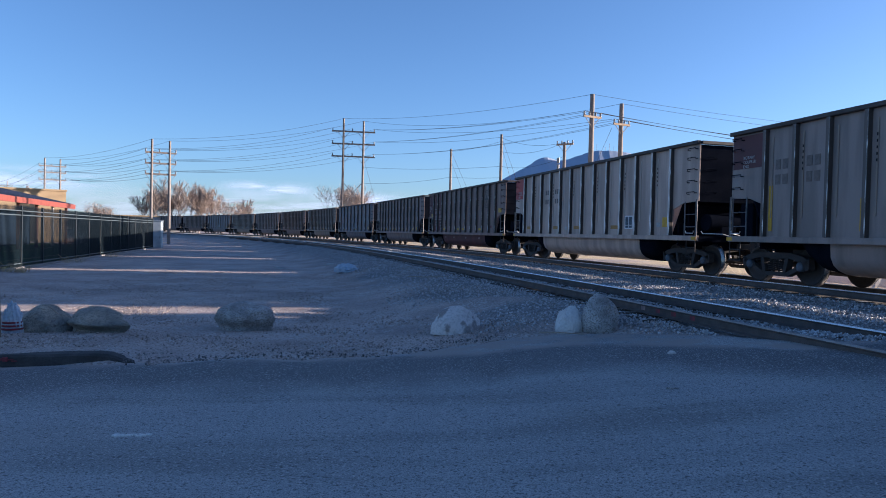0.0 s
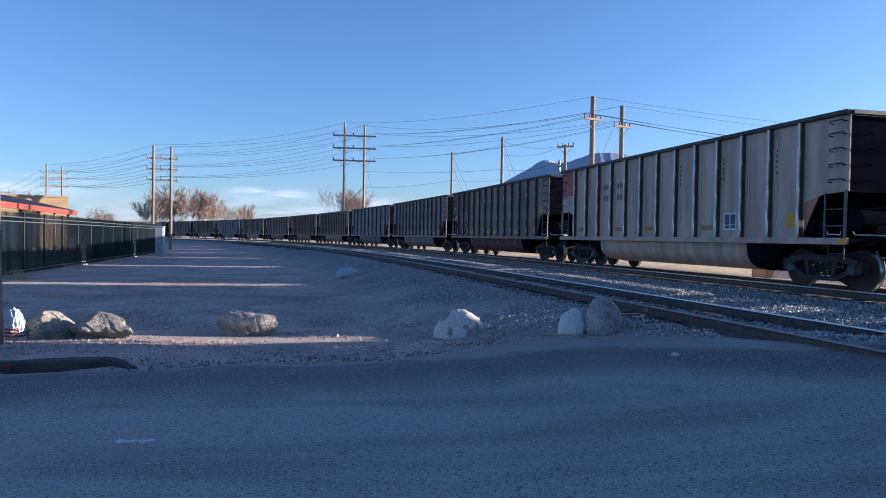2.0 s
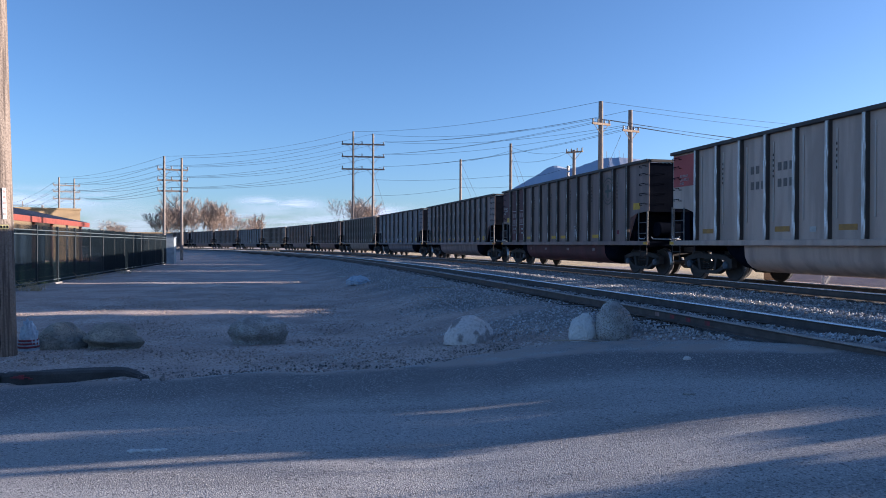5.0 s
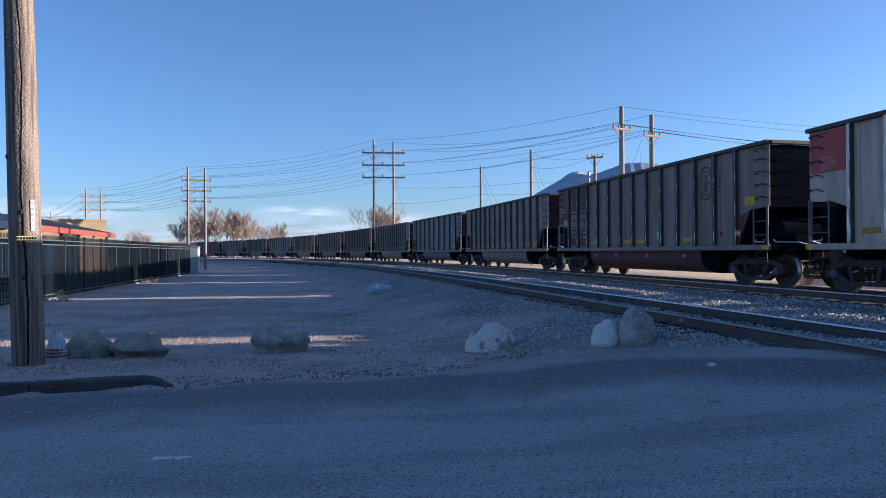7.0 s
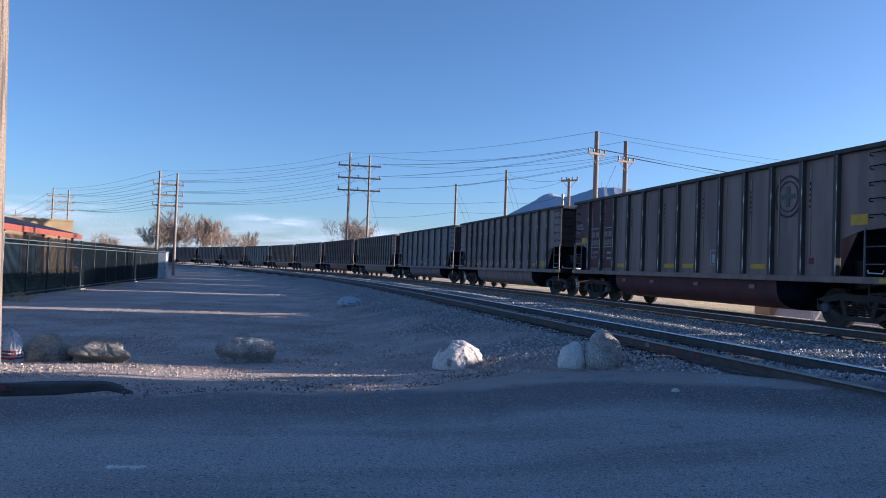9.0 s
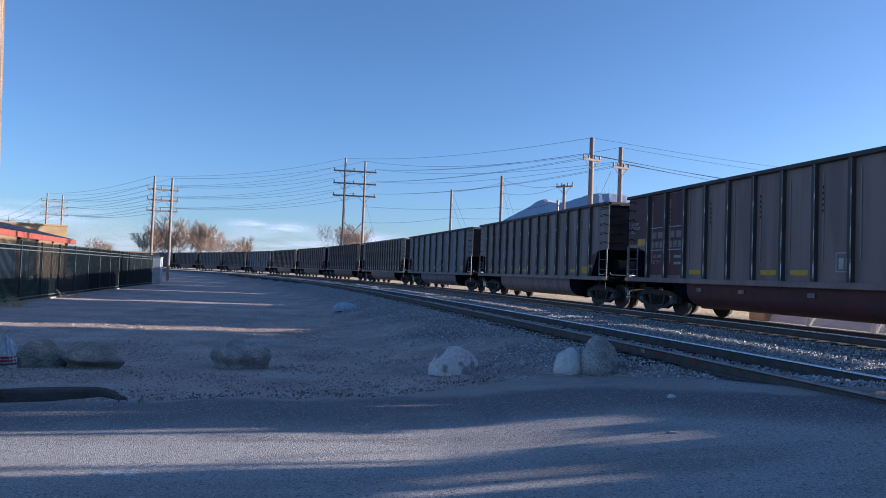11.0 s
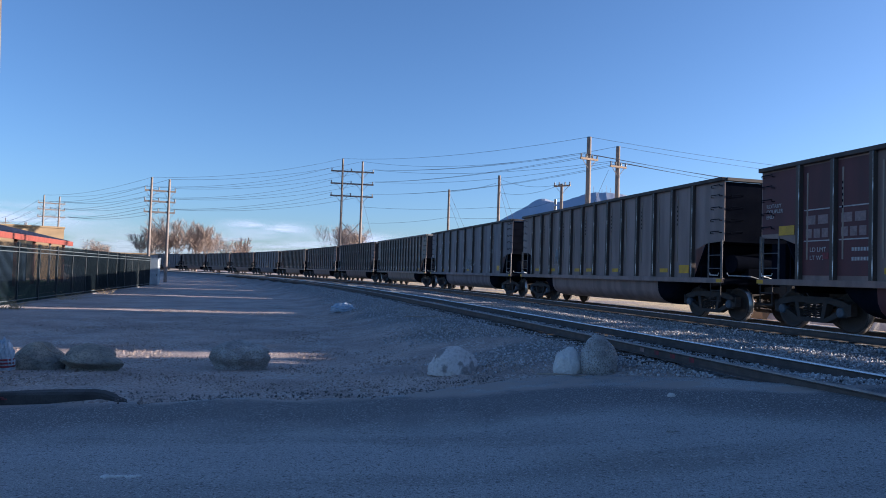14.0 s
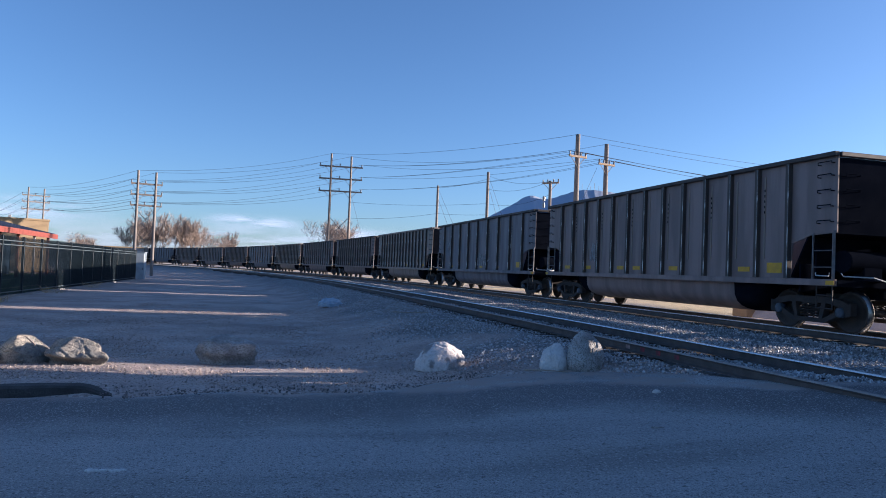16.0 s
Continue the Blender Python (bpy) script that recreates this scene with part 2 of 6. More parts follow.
CY = np.cumsum(np.cos(HEAD)) * STEP
CX += 9.918 - CX[160]
CY += 15.0 - CY[160]


def on_track(s, side=0.0):
    """Point on the far track's centre line at s metres, moved sideways (negative: towards the camera), and the heading there."""
    x, y, h = (float(np.interp(s, KS, a)) for a in (CX, CY, HEAD))
    return x + side * math.cos(h), y + side * math.sin(h), h


def near_side(s):
    y = float(np.interp(s, KS, CY))
    return -(5.745 + 0.298 * (min(max(y, -10), 90) - 15) / 30)


def track_distance(x, y):
    d = np.hypot(CX - x, CY - y)
    i = int(np.argmin(d))
    return (x - CX[i]) * math.cos(HEAD[i]) + (y - CY[i]) * math.sin(HEAD[i])


def smooth(v):
    v = min(1.0, max(0.0, v))
    return v * v * (3 - 2 * v)


LOT_Z = -0.45


def road_z(x):
    return float(np.interp(x, [-6.5, 0, 3, 4.4, 5.4, 6.6, 8.0, 10.3, 11.8, 16, 30], [-0.28, -0.15, 0.08, 0.235, 0.365, 0.392, 0.405, 0.535, 0.548, 0.52, 0.2]))


def ground_z(x, y):
    rz = road_z(x)
    z = rz + (LOT_Z - rz) * smooth((y - 9) / 8)
    if x < -3.6:
        z += 0.09 * smooth((-3.4 - x) / 2.2) * smooth((y - 9.2) / 0.3) * smooth((13.5 - y) / 2.0)
    d = track_distance(x, y)
    bed = 0.27 - 0.08 * smooth((-d - 3) / 2) + 0.075 * smooth((2.1 - abs(d)) / 0.5)
    e = abs(d + 2.9) - 4.5
    z = z + (bed - z) * smooth(1 - e / 4.0) * smooth((y - 7) / 4)
    if -3.8 < x < 30 and y < road_edge(x) + 1.1:
        low = rz - 0.035
        z = low + (z - low) * smooth((y - road_edge(x)) / 1.1)
    if d > 5:
        z = z + (0.05 - z) * smooth((d - 5) / 5)
    return z


def dirt_patch(x, y):
    """A tongue of pale dirt laid over the ballast's foot."""
    return smooth(2.2 - 1.6 * math.hypot((x - 0.0) / 1.9, (y - 15.4) / 1.1) + 0.4 * noise.noise(Vector((x * 1.5, y * 1.5, 6))))


def road_edge(x):
    """Where the asphalt ends towards the lot."""
    if x < -4.2:
        return 9.42 + (max(x, -9) + 4.24) * 0.205
    e = float(np.interp(x, [-4.2, -3.8, -3.0, -1.5, 0.0, 1.0, 2.0, 2.8, 3.5, 4.2, 4.7, 5.5, 10], [9.42, 9.45, 9.65, 9.85, 10.60, 11.20, 11.40, 11.15, 10.70, 10.05, 9.25, 8.75, 8.6]))
    return e + (0.10 * math.sin(x * 1.7) + 0.07 * math.sin(x * 4.3 + 1)) * smooth((1.5 - x) / 1.5) + 0.025 * math.sin(x * 7.1)


# ---- ground ----
def spaced(lo, a, b, hi, fine, grow=1.14):
    v = list(np.arange(a, b + 1e-6, fine))
    s, p = fine, b
    while p < hi:
        s *= grow
        p += s
        v.append(p)
    s, p = fine, a
    while p > lo:
        s *= grow
        p -= s
        v.insert(0, p)
    return v


def build_ground():
    xs, ys = spaced(-4200, -14, 14, 4200, 0.28), spaced(-3000, 7, 34, 4300, 0.28)
    verts, faces = [], []
    for y in ys:
        for x in xs:
            z = ground_z(x, y)
            near = smooth(1 - (abs(y - 20) - 20) / 25)
            if abs(x) < 80:
                z += near * (0.030 * noise.noise(Vector((x * 0.35, y * 0.35, 0))) + 0.016 * noise.noise(Vector((x * 1.3, y * 1.3, 5))) + 0.010 * noise.noise(Vector((x * 3.1, y * 3.1, 9))))
            if -6 < y < road_edge(x) - 0.15:
                z -= 0.09
            verts.append((x, y, z))
    w = len(xs)
    for j in range(len(ys) - 1):
        for i in range(w - 1):
            a = j * w + i
            faces.append((a, a + 1, a + 1 + w, a + w))
    me = bpy.data.meshes.new("ground")
    me.from_pydata(verts, [], faces)
    me.polygons.foreach_set("use_smooth", [True] * len(faces))
    me.materials.append(M["ground"])
    zone = me.attributes.new("ballast", "FLOAT", "POINT")
    vals = []
    for x, y, z in verts:
        d = track_distance(x, y) if abs(x) < 400 and -60 < y < 400 else 999
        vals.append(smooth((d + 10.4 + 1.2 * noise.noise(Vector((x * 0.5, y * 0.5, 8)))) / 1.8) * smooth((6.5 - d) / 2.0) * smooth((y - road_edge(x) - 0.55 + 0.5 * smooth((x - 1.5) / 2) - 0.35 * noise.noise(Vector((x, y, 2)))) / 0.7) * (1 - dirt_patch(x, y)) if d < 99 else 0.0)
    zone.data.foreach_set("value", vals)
    straw = me.attributes.new("straw", "FLOAT", "POINT")
    straw.data.foreach_set("value", [smooth((track_distance(x, y) - 4.5) / 2) * smooth(0.65 + 1.4 * noise.noise(Vector((x * 0.16, y * 0.16, 4)))) if -60 < x < 90 and 16 < y < 200 and x > -0.35 * y else 0.0 for x, y, z in verts])
    return tagged(new("ground", me), "dusty gravel lot with packed brown dirt and grit", "ground", kind="structure")


def ground_material():
    m = material("gravelly_dirt", (0.56, 0.465, 0.415), (0.35, 0.295, 0.27), 0.95, 0, 0.5, 26, 1.0, 0.05, third=(0.17, 0.145, 0.135), grain=(0.45, 0.66, 0.8))
    nt = m.node_tree
    n, l = nt.nodes, nt.links
    b = n["Principled BSDF"]
    co = n["Texture Coordinate"].outputs["Object"]
    vo = n.new("ShaderNodeTexVoronoi")
    vo.inputs["Scale"].default_value = 22
    l.new(co, vo.inputs["Vector"])
    patch = n.new("ShaderNodeTexNoise")
    patch.inputs["Scale"].default_value, patch.inputs["Detail"].default_value = 0.9, 8
    l.new(co, patch.inputs["Vector"])
    mr = n.new("ShaderNodeMapRange")
    mr.inputs["From Min"].default_value, mr.inputs["From Max"].default_value = 0.46, 0.60
    l.new(patch.outputs["Fac"], mr.inputs["Value"])
    mul = n.new("ShaderNodeMath")
    mul.operation = "MULTIPLY"
    gt = n.new("ShaderNodeMath")
    gt.operation = "GREATER_THAN"
    gt.inputs[1].default_value = 0.62
    l.new(vo.outputs["Color"], gt.inputs[0])
    l.new(gt.outputs[0], mul.inputs[0])
    l.new(mr.outputs["Result"], mul.inputs[1])
    old = b.inputs["Base Color"].links[0].from_socket
    mx = n.new("ShaderNodeMix")
    mx.data_type = "RGBA"
    l.new(mul.outputs[0], mx.inputs["Factor"])
    l.new(old, mx.inputs["A"])
    mx.inputs["B"].default_value = (0.52, 0.48, 0.45, 1)
    at = n.new("ShaderNodeAttribute")
    at.attribute_name = "ballast"
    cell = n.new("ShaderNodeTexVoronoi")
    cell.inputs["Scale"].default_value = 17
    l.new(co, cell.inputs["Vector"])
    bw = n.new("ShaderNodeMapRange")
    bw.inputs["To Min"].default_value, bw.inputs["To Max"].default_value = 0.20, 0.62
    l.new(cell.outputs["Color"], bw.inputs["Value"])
    # stone cells darken towards their rims: crevice shade put into the colour
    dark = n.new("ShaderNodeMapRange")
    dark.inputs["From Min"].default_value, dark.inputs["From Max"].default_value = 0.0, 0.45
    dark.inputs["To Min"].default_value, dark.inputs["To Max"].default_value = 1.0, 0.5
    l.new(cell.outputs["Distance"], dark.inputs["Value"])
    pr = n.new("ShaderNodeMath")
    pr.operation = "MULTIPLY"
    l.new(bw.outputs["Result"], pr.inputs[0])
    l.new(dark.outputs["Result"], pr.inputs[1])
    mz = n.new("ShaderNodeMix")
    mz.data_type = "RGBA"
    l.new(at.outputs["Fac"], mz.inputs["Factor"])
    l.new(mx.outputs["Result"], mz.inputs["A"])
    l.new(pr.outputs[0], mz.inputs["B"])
    dry = n.new("ShaderNodeAttribute")
    dry.attribute_name = "straw"
    ms = n.new("ShaderNodeMix")
    ms.data_type = "RGBA"
    l.new(dry.outputs["Fac"], ms.inputs["Factor"])
    l.new(mz.outputs["Result"], ms.inputs["A"])
    ms.inputs["B"].default_value = (0.58, 0.45, 0.25, 1)
    l.new(ms.outputs["Result"], b.inputs["Base Color"])
    b2 = n.new("ShaderNodeBump")
    b2.invert = True
    b2.inputs["Distance"].default_value = 0.05
    st = n.new("ShaderNodeMath")
    st.operation = "MULTIPLY"
    st.inputs[1].default_value = 0.9
    l.new(at.outputs["Fac"], st.inputs[0])
    l.new(st.outputs[0], b2.inputs["Strength"])
    l.new(cell.outputs["Distance"], b2.inputs["Height"])
    l.new(n["Bump"].outputs["Normal"], b2.inputs["Normal"])
    l.new(b2.outputs["Normal"], b.inputs["Normal"])
    return m


M["ground"] = ground_material()


def asphalt_details(m):
    """Pale aggregate, dark patches, and dust carried over from the dirt edge."""
    n, l = m.node_tree.nodes, m.node_tree.links
    b = n["Principled BSDF"]
    co = n["Texture Coordinate"].outputs["Object"]
    col = b.inputs["Base Color"].links[0].from_socket

    def mix(fac, colour, col):
        mx = n.new("ShaderNodeMix")
        mx.data_type = "RGBA"
        l.new(fac, mx.inputs["Factor"])
        l.new(col, mx.inputs["A"])
        mx.inputs["B"].default_value = (*colour, 1)
        return mx.outputs["Result"]

    def noise_fac(scale, lo, hi, top, detail=5.0, stretch=None):
        t = n.new("ShaderNodeTexNoise")
        t.inputs["Scale"].default_value, t.inputs["Detail"].default_value = scale, detail
        src = co
        if stretch:
            mp = n.new("ShaderNodeMapping")
            mp.inputs["Scale"].default_value = stretch
            l.new(co, mp.inputs["Vector"])
            src = mp.outputs["Vector"]
        l.new(src, t.inputs["Vector"])
        mr = n.new("ShaderNodeMapRange")
        mr.inputs["From Min"].default_value, mr.inputs["From Max"].default_value, mr.inputs["To Max"].default_value = lo, hi, top
        l.new(t.outputs["Fac"], mr.inputs["Value"])
        return mr.outputs["Result"]

    col = mix(noise_fac(0.35, 0.50, 0.62, 0.55, 7.0, (0.5, 1.3, 1)), (0.33, 0.315, 0.30), col)
    col = mix(noise_fac(1.0, 0.50, 0.64, 0.5, 6.0, (0.22, 1.3, 1)), (0.20, 0.197, 0.197), col)
    edge = n.new("ShaderNodeAttribute")
    edge.attribute_name = "edge"
    wob = n.new("ShaderNodeTexNoise")
    wob.inputs["Scale"].default_value, wob.inputs["Detail"].default_value = 1.1, 6.0
    l.new(co, wob.inputs["Vector"])
    ad = n.new("ShaderNodeMath")
    ad.operation = "MULTIPLY_ADD"
    ad.inputs[1].default_value = 1.3
    l.new(wob.outputs["Fac"], ad.inputs[0])
    l.new(edge.outputs["Fac"], ad.inputs[2])

    def ramp_of(value, lo, hi, top):
        r = n.new("ShaderNodeMapRange")
        r.interpolation_type = "SMOOTHSTEP"
        r.inputs["From Min"].default_value, r.inputs["From Max"].default_value, r.inputs["To Max"].default_value = lo, hi, top
        l.new(value, r.inputs["Value"])
        return r.outputs["Result"]

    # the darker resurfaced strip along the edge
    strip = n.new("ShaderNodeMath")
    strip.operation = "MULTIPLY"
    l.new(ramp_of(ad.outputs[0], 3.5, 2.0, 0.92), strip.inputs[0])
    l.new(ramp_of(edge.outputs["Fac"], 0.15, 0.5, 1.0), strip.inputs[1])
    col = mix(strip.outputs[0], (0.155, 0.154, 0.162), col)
    col = mix(noise_fac(46, 0.58, 0.66, 0.9, 2.0), (0.62, 0.60, 0.57), col)
    col = mix(noise_fac(34, 0.59, 0.66, 0.75, 2.0), (0.10, 0.10, 0.10), col)
    mu = n.new("ShaderNodeMath")
    mu.operation = "MULTIPLY"
    l.new(ramp_of(edge.outputs["Fac"], 0.75, 0.2, 1.0), mu.inputs[0])
    l.new(noise_fac(2.2, 0.42, 0.56, 1.0, 8.0), mu.inputs[1])
    col = mix(mu.outputs[0], (0.40, 0.345, 0.315), col)
    l.new(col, b.inputs["Base Color"])


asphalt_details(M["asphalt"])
build_ground()


def build_road():
    xs = spaced(-320, -10, 10, 320, 0.2, 1.2)
    verts, faces = [], []
    rows = 24
    for x in xs:
        e = road_edge(x) if abs(x) < 30 else 9.1
        for j in range(rows + 1):
            y = e - (e + 6.0) * (j / rows) ** 1.5
            z = road_z(x) + (0.004 if j else -0.05) - 0.03 * smooth((y - e + 0.5) / 0.5) * (x < 1)
            z += 0.012 * noise.noise(Vector((x * 0.5, y * 0.5, 3)))
            verts.append((x, y, z))
    w = rows + 1
    for i in range(len(xs) - 1):
        for j in range(rows):
            a = i * w + j
            faces.append((a, a + 1, a + 1 + w, a + w))
    me = bpy.data.meshes.new("road")
    me.from_pydata(verts, [], faces)
    me.polygons.foreach_set("use_smooth", [True] * len(faces))
    me.materials.append(M["asphalt"])
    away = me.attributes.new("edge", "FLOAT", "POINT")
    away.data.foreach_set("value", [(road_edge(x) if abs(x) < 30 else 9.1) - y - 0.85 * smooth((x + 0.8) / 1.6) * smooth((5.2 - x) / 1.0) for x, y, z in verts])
    return tagged(new("road", me), "worn dark asphalt road with a ragged gravelly edge", "road", kind="structure")


build_road()


# ---- tracks ----
def rail_mesh(name, side_of, z_top, s0, s1, head):
    """A flat-bottomed rail swept along the line: foot, web and polished head."""
    prof = [(-0.07, -0.172), (0.07, -0.172), (0.07, -0.160), (0.012, -0.140), (0.010, -0.045), (0.036, -0.034), (0.036, -0.022), (0.025, -0.004), (0.010, 0.0), (-0.010, 0.0), (-0.025, -0.004), (-0.036, -0.022),
            (-0.036, -0.034), (-0.010, -0.045), (-0.012, -0.140), (-0.07, -0.160)]
    ss = np.arange(s0, s1 + 0.01, 2.0)
    verts, faces, mats = [], [], []
    n = len(prof)
    for s in ss:
        for dy, dz in prof:
            x, y, h = on_track(s, side_of(s) + dy)
            verts.append((x, y, z_top + dz))
    for i in range(len(ss) - 1):
        for k in range(n):
            a, b = i * n + k, i * n + (k + 1) % n
            faces.append((a, b, b + n, a + n))
            mats.append(1 if 6 <= k <= 10 else 0)
    me = bpy.data.meshes.new(name)
    me.from_pydata(verts, [], faces)
    me.materials.append(M["rail"])
    me.materials.append(head)
    me.polygons.foreach_set("material_index", mats)
    return me


def build_track(name, label, centre, z_top, s0, s1, tie_from, tie_to, dull=()):
    tr = tagged(empty(name), label, "railway track", kind="structure")
    for g in (-1, 1):
        new("rail", rail_mesh("rail", lambda s, g=g: centre(s) + g * (GAUGE / 2 + 0.036), z_top, s0, s1, M["rail_dull" if g in dull else "rail_head"])).parent = tr
    bm = boxes((-1.3, 1.3, -0.115, 0.115, -0.17, 0.0), bev=0.012)
    tie = mesh_of("tie", bm, M["tie"])
    rng = random.Random(5)
    for k in range(int((tie_to - tie_from) / 0.52)):
        s = tie_from + k * 0.52
        x, y, h = on_track(s, centre(s) + rng.uniform(-0.04, 0.04))
        t = new("tie", tie)
        t.parent = tr
        t.matrix_basis = pose(x, y, z_top - 0.186 - rng.uniform(0, 0.008), 0, 0, math.degrees(h) + rng.uniform(-1, 1))
    return tr


build_track("far_track", "rusty steel rails on timber ties in grey ballast", lambda s: 0.0, RAIL_Z, -70, 330, -7, 110)
NEAR_TRACK = build_track("near_track", "empty siding with one polished and one rusty rail", near_side, NEAR_RAIL_Z, -70, 330, -1.6, 110, (-1,))


for s, mat in ((-0.75, "stencil_dim"), (-1.25, "red_paint"), (-1.75, "red_paint"), (-2.3, "red_paint")):
    x, y, h = on_track(s, near_side(s) - GAUGE / 2 - 0.036 - 0.013)
    bm = boxes((-0.003, 0.0, -0.07, 0.07, -0.125, -0.05))
    part("spray_mark", bm, M[mat], NEAR_TRACK, "sprayed paint mark on the rail web", pose(x, y, NEAR_RAIL_Z, 0, 0, math.degrees(h)))


def stone_field(name, label, count, pick, size, mat, seed, kind="stuff", category="gravel"):
    """Loose angular stones, joined."""
    rng = np.random.default_rng(seed)
    base = np.array([(-1, -1, -.6), (1, -.8, -.7), (.9, 1, -.6), (-.8, .9, -.7), (-.6, -.7, .6), (.7, -.5, .5), (.5, .7, .7), (-.7, .5, .45)])
    quads = np.array([(0, 3, 2, 1), (4, 5, 6, 7), (0, 1, 5, 4), (1, 2, 6, 5), (2, 3, 7, 6), (3, 0, 4, 7)])
    V, F = [], []
    k = 0
    while k < count:
        p = pick(rng)
        if p is None:
            continue
        x, y, z = p
        r = size[0] + (size[1] - size[0]) * rng.random() ** 2
        q = rng.normal(size=(3, 3))
        u, _, vt = np.linalg.svd(q)
        pts = (base * rng.uniform(0.55, 1.1, (8, 3)) * r) @ (u @ vt) + (x, y, z)
        V.append(pts)
        F.append(quads + 8 * k)
        k += 1
    me = bpy.data.meshes.new(name)
    me.from_pydata(np.concatenate(V).tolist(), [], np.concatenate(F).tolist())
    me.materials.append(mat)
    return tagged(new(name, me), label, category, kind=kind)


def pick_ballast(rng):
    s = -6 + 62 * rng.random() ** 1.7
    d = rng.uniform(-10.8, -0.9)
    keep = smooth((d + 10.6) / 2.2)
    if rng.random() > keep:
        return None
    x, y, h = on_track(s, d)
    if y < road_edge(x) + 0.55 - 0.4 * smooth((x - 1.5) / 2) + rng.uniform(-0.2, 0.3):
        return None
    if rng.random() < dirt_patch(x, y):
        return None
    dn = d - near_side(s)
    z = ground_z(x, y)
    if abs(dn) < 0.67 or abs(d) < 0.67:
        z = min(z + 0.05, (NEAR_RAIL_Z if abs(dn) < 0.67 else RAIL_Z) - (0.20 if y > 10.5 else 0.08))
    elif abs(dn) < 0.9:
        return None
    return x, y, z + rng.uniform(-0.01, 0.02)


stone_field("ballast", "crushed grey ballast stones between and beside the tracks", 60000, pick_ballast, (0.014, 0.032), M["ballast_stone"], 3)


def pick_grit(rng):
    x, y = rng.uniform(-13, 4), 8.8 + 24 * rng.random() ** 1.8
    if y < road_edge(x) - (0.35 if x > -3.9 else -0.75) or noise.noise(Vector((x * 0.6, y * 0.6, 2))) < rng.uniform(-0.35, 0.25):
        return None
    return x, y, ground_z(x, y) + 0.006


M["grit"] = material("pale_grit", (0.46, 0.39, 0.35), (0.30, 0.255, 0.23), 0.9, 0, 6, 60, 0.3, 0.005, isl_var=0.5)
stone_field("loose_grit", "small loose stones scattered over the dirt lot", 34000, pick_grit, (0.006, 0.021), M["grit"], 8)



def pick_crumbs(rng):
    x = -4.6 + 6.2 * rng.random()
    y = road_edge(x) + 0.05 + 0.24 * rng.normal() + 0.35 * noise.noise(Vector((x * 0.8, 3, 1)))
    if noise.noise(Vector((x * 1.1, y * 2, 4))) < rng.uniform(-0.3, 0.2):
        return None
    return x, y, max(ground_z(x, y), road_z(x) - 0.02) + 0.012


M["crumb"] = material("broken_dark_asphalt", (0.13, 0.125, 0.125), (0.24, 0.23, 0.225), 0.9, 0, 6, 50, 0.6, 0.01, isl_var=0.5)
stone_field("asphalt_crumbs", "broken crumbs of dark asphalt along the road edge", 520, pick_crumbs, (0.006, 0.022), M["crumb"], 15)

# ---- coal train ----
BODY, HALF, TOP, SILL = 7.34, 1.55, 3.88, 1.16
CAR = 16.178
CACHE = {}


def cached(key, make):
    if key not in CACHE:
        CACHE[key] = make()
    return CACHE[key]


def side_sheet(paint):
    """Hollow body: two side sheets with cut-back ends, end sheets with sloped lower part, floor, and top chord."""
    bm = bmesh.new()
    for y0, y1 in ((-HALF + 0.06, -HALF + 0.09), (HALF - 0.09, HALF - 0.06)):
        prism(bm, [(-6.05, SILL), (6.05, SILL), (6.10, 1.95), (6.62, 2.12), (BODY, 2.16), (BODY, TOP - 0.08), (-BODY, TOP - 0.08), (-BODY, 2.16), (-6.62, 2.12), (-6.10, 1.95)], y0, y1)
    box(bm, -6.05, 6.05, -HALF + 0.1, HALF - 0.1, SILL, SILL + 0.03)
    return mesh_of("body_shell", bm, paint)


def end_sheet():
    bm = bmesh.new()
    prism(bm, [(6.02, SILL + 0.02), (6.05, SILL + 0.02), (6.55, 2.10), (BODY - 0.05, 2.14), (BODY - 0.05, TOP - 0.11), (BODY - 0.08, TOP - 0.11), (BODY - 0.08, 2.17), (6.52, 2.13)], -HALF + 0.092, HALF - 0.092)
    return mesh_of("end_sheet", bm, M["black"])


def end_bulkhead():
    # added plates, their form guessed; they block bright sky under the end slope
    return mesh_of("end_bulkhead", boxes((6.24, 6.29, -1.42, 1.42, SILL - 0.3, 1.50), (6.56, 6.60, -1.30, 1.30, SILL - 0.012, 2.08), bev=0.01), M["black"])


def stiffener(paint):
    """Thin flat bar welded on a panel beside each rib."""
    return mesh_of("stiffener", boxes((-0.022, 0.022, -0.018, 0.0, SILL + 0.45, TOP - 0.30), bev=0.006), paint)


def top_chord(paint):
    bm = bmesh.new()
    for y in (-HALF - 0.05, HALF - 0.08):
        box(bm, -BODY - 0.02, BODY + 0.02, y, y + 0.13, TOP - 0.10, TOP, 0.012)
    for x in (-BODY - 0.04, BODY - 0.10):
        box(bm, x, x + 0.14, -HALF + 0.112, HALF - 0.112, TOP - 0.10, TOP - 0.004, 0.012)
    return mesh_of("top_chord", bm, paint)


def sill_mesh(paint):
    bm = bmesh.new()
    for y in (-HALF - 0.03, HALF - 0.10):
        box(bm, -BODY, BODY, y, y + 0.13, SILL - 0.14, SILL + 0.004, 0.01)
    return mesh_of("side_sill", bm, paint)


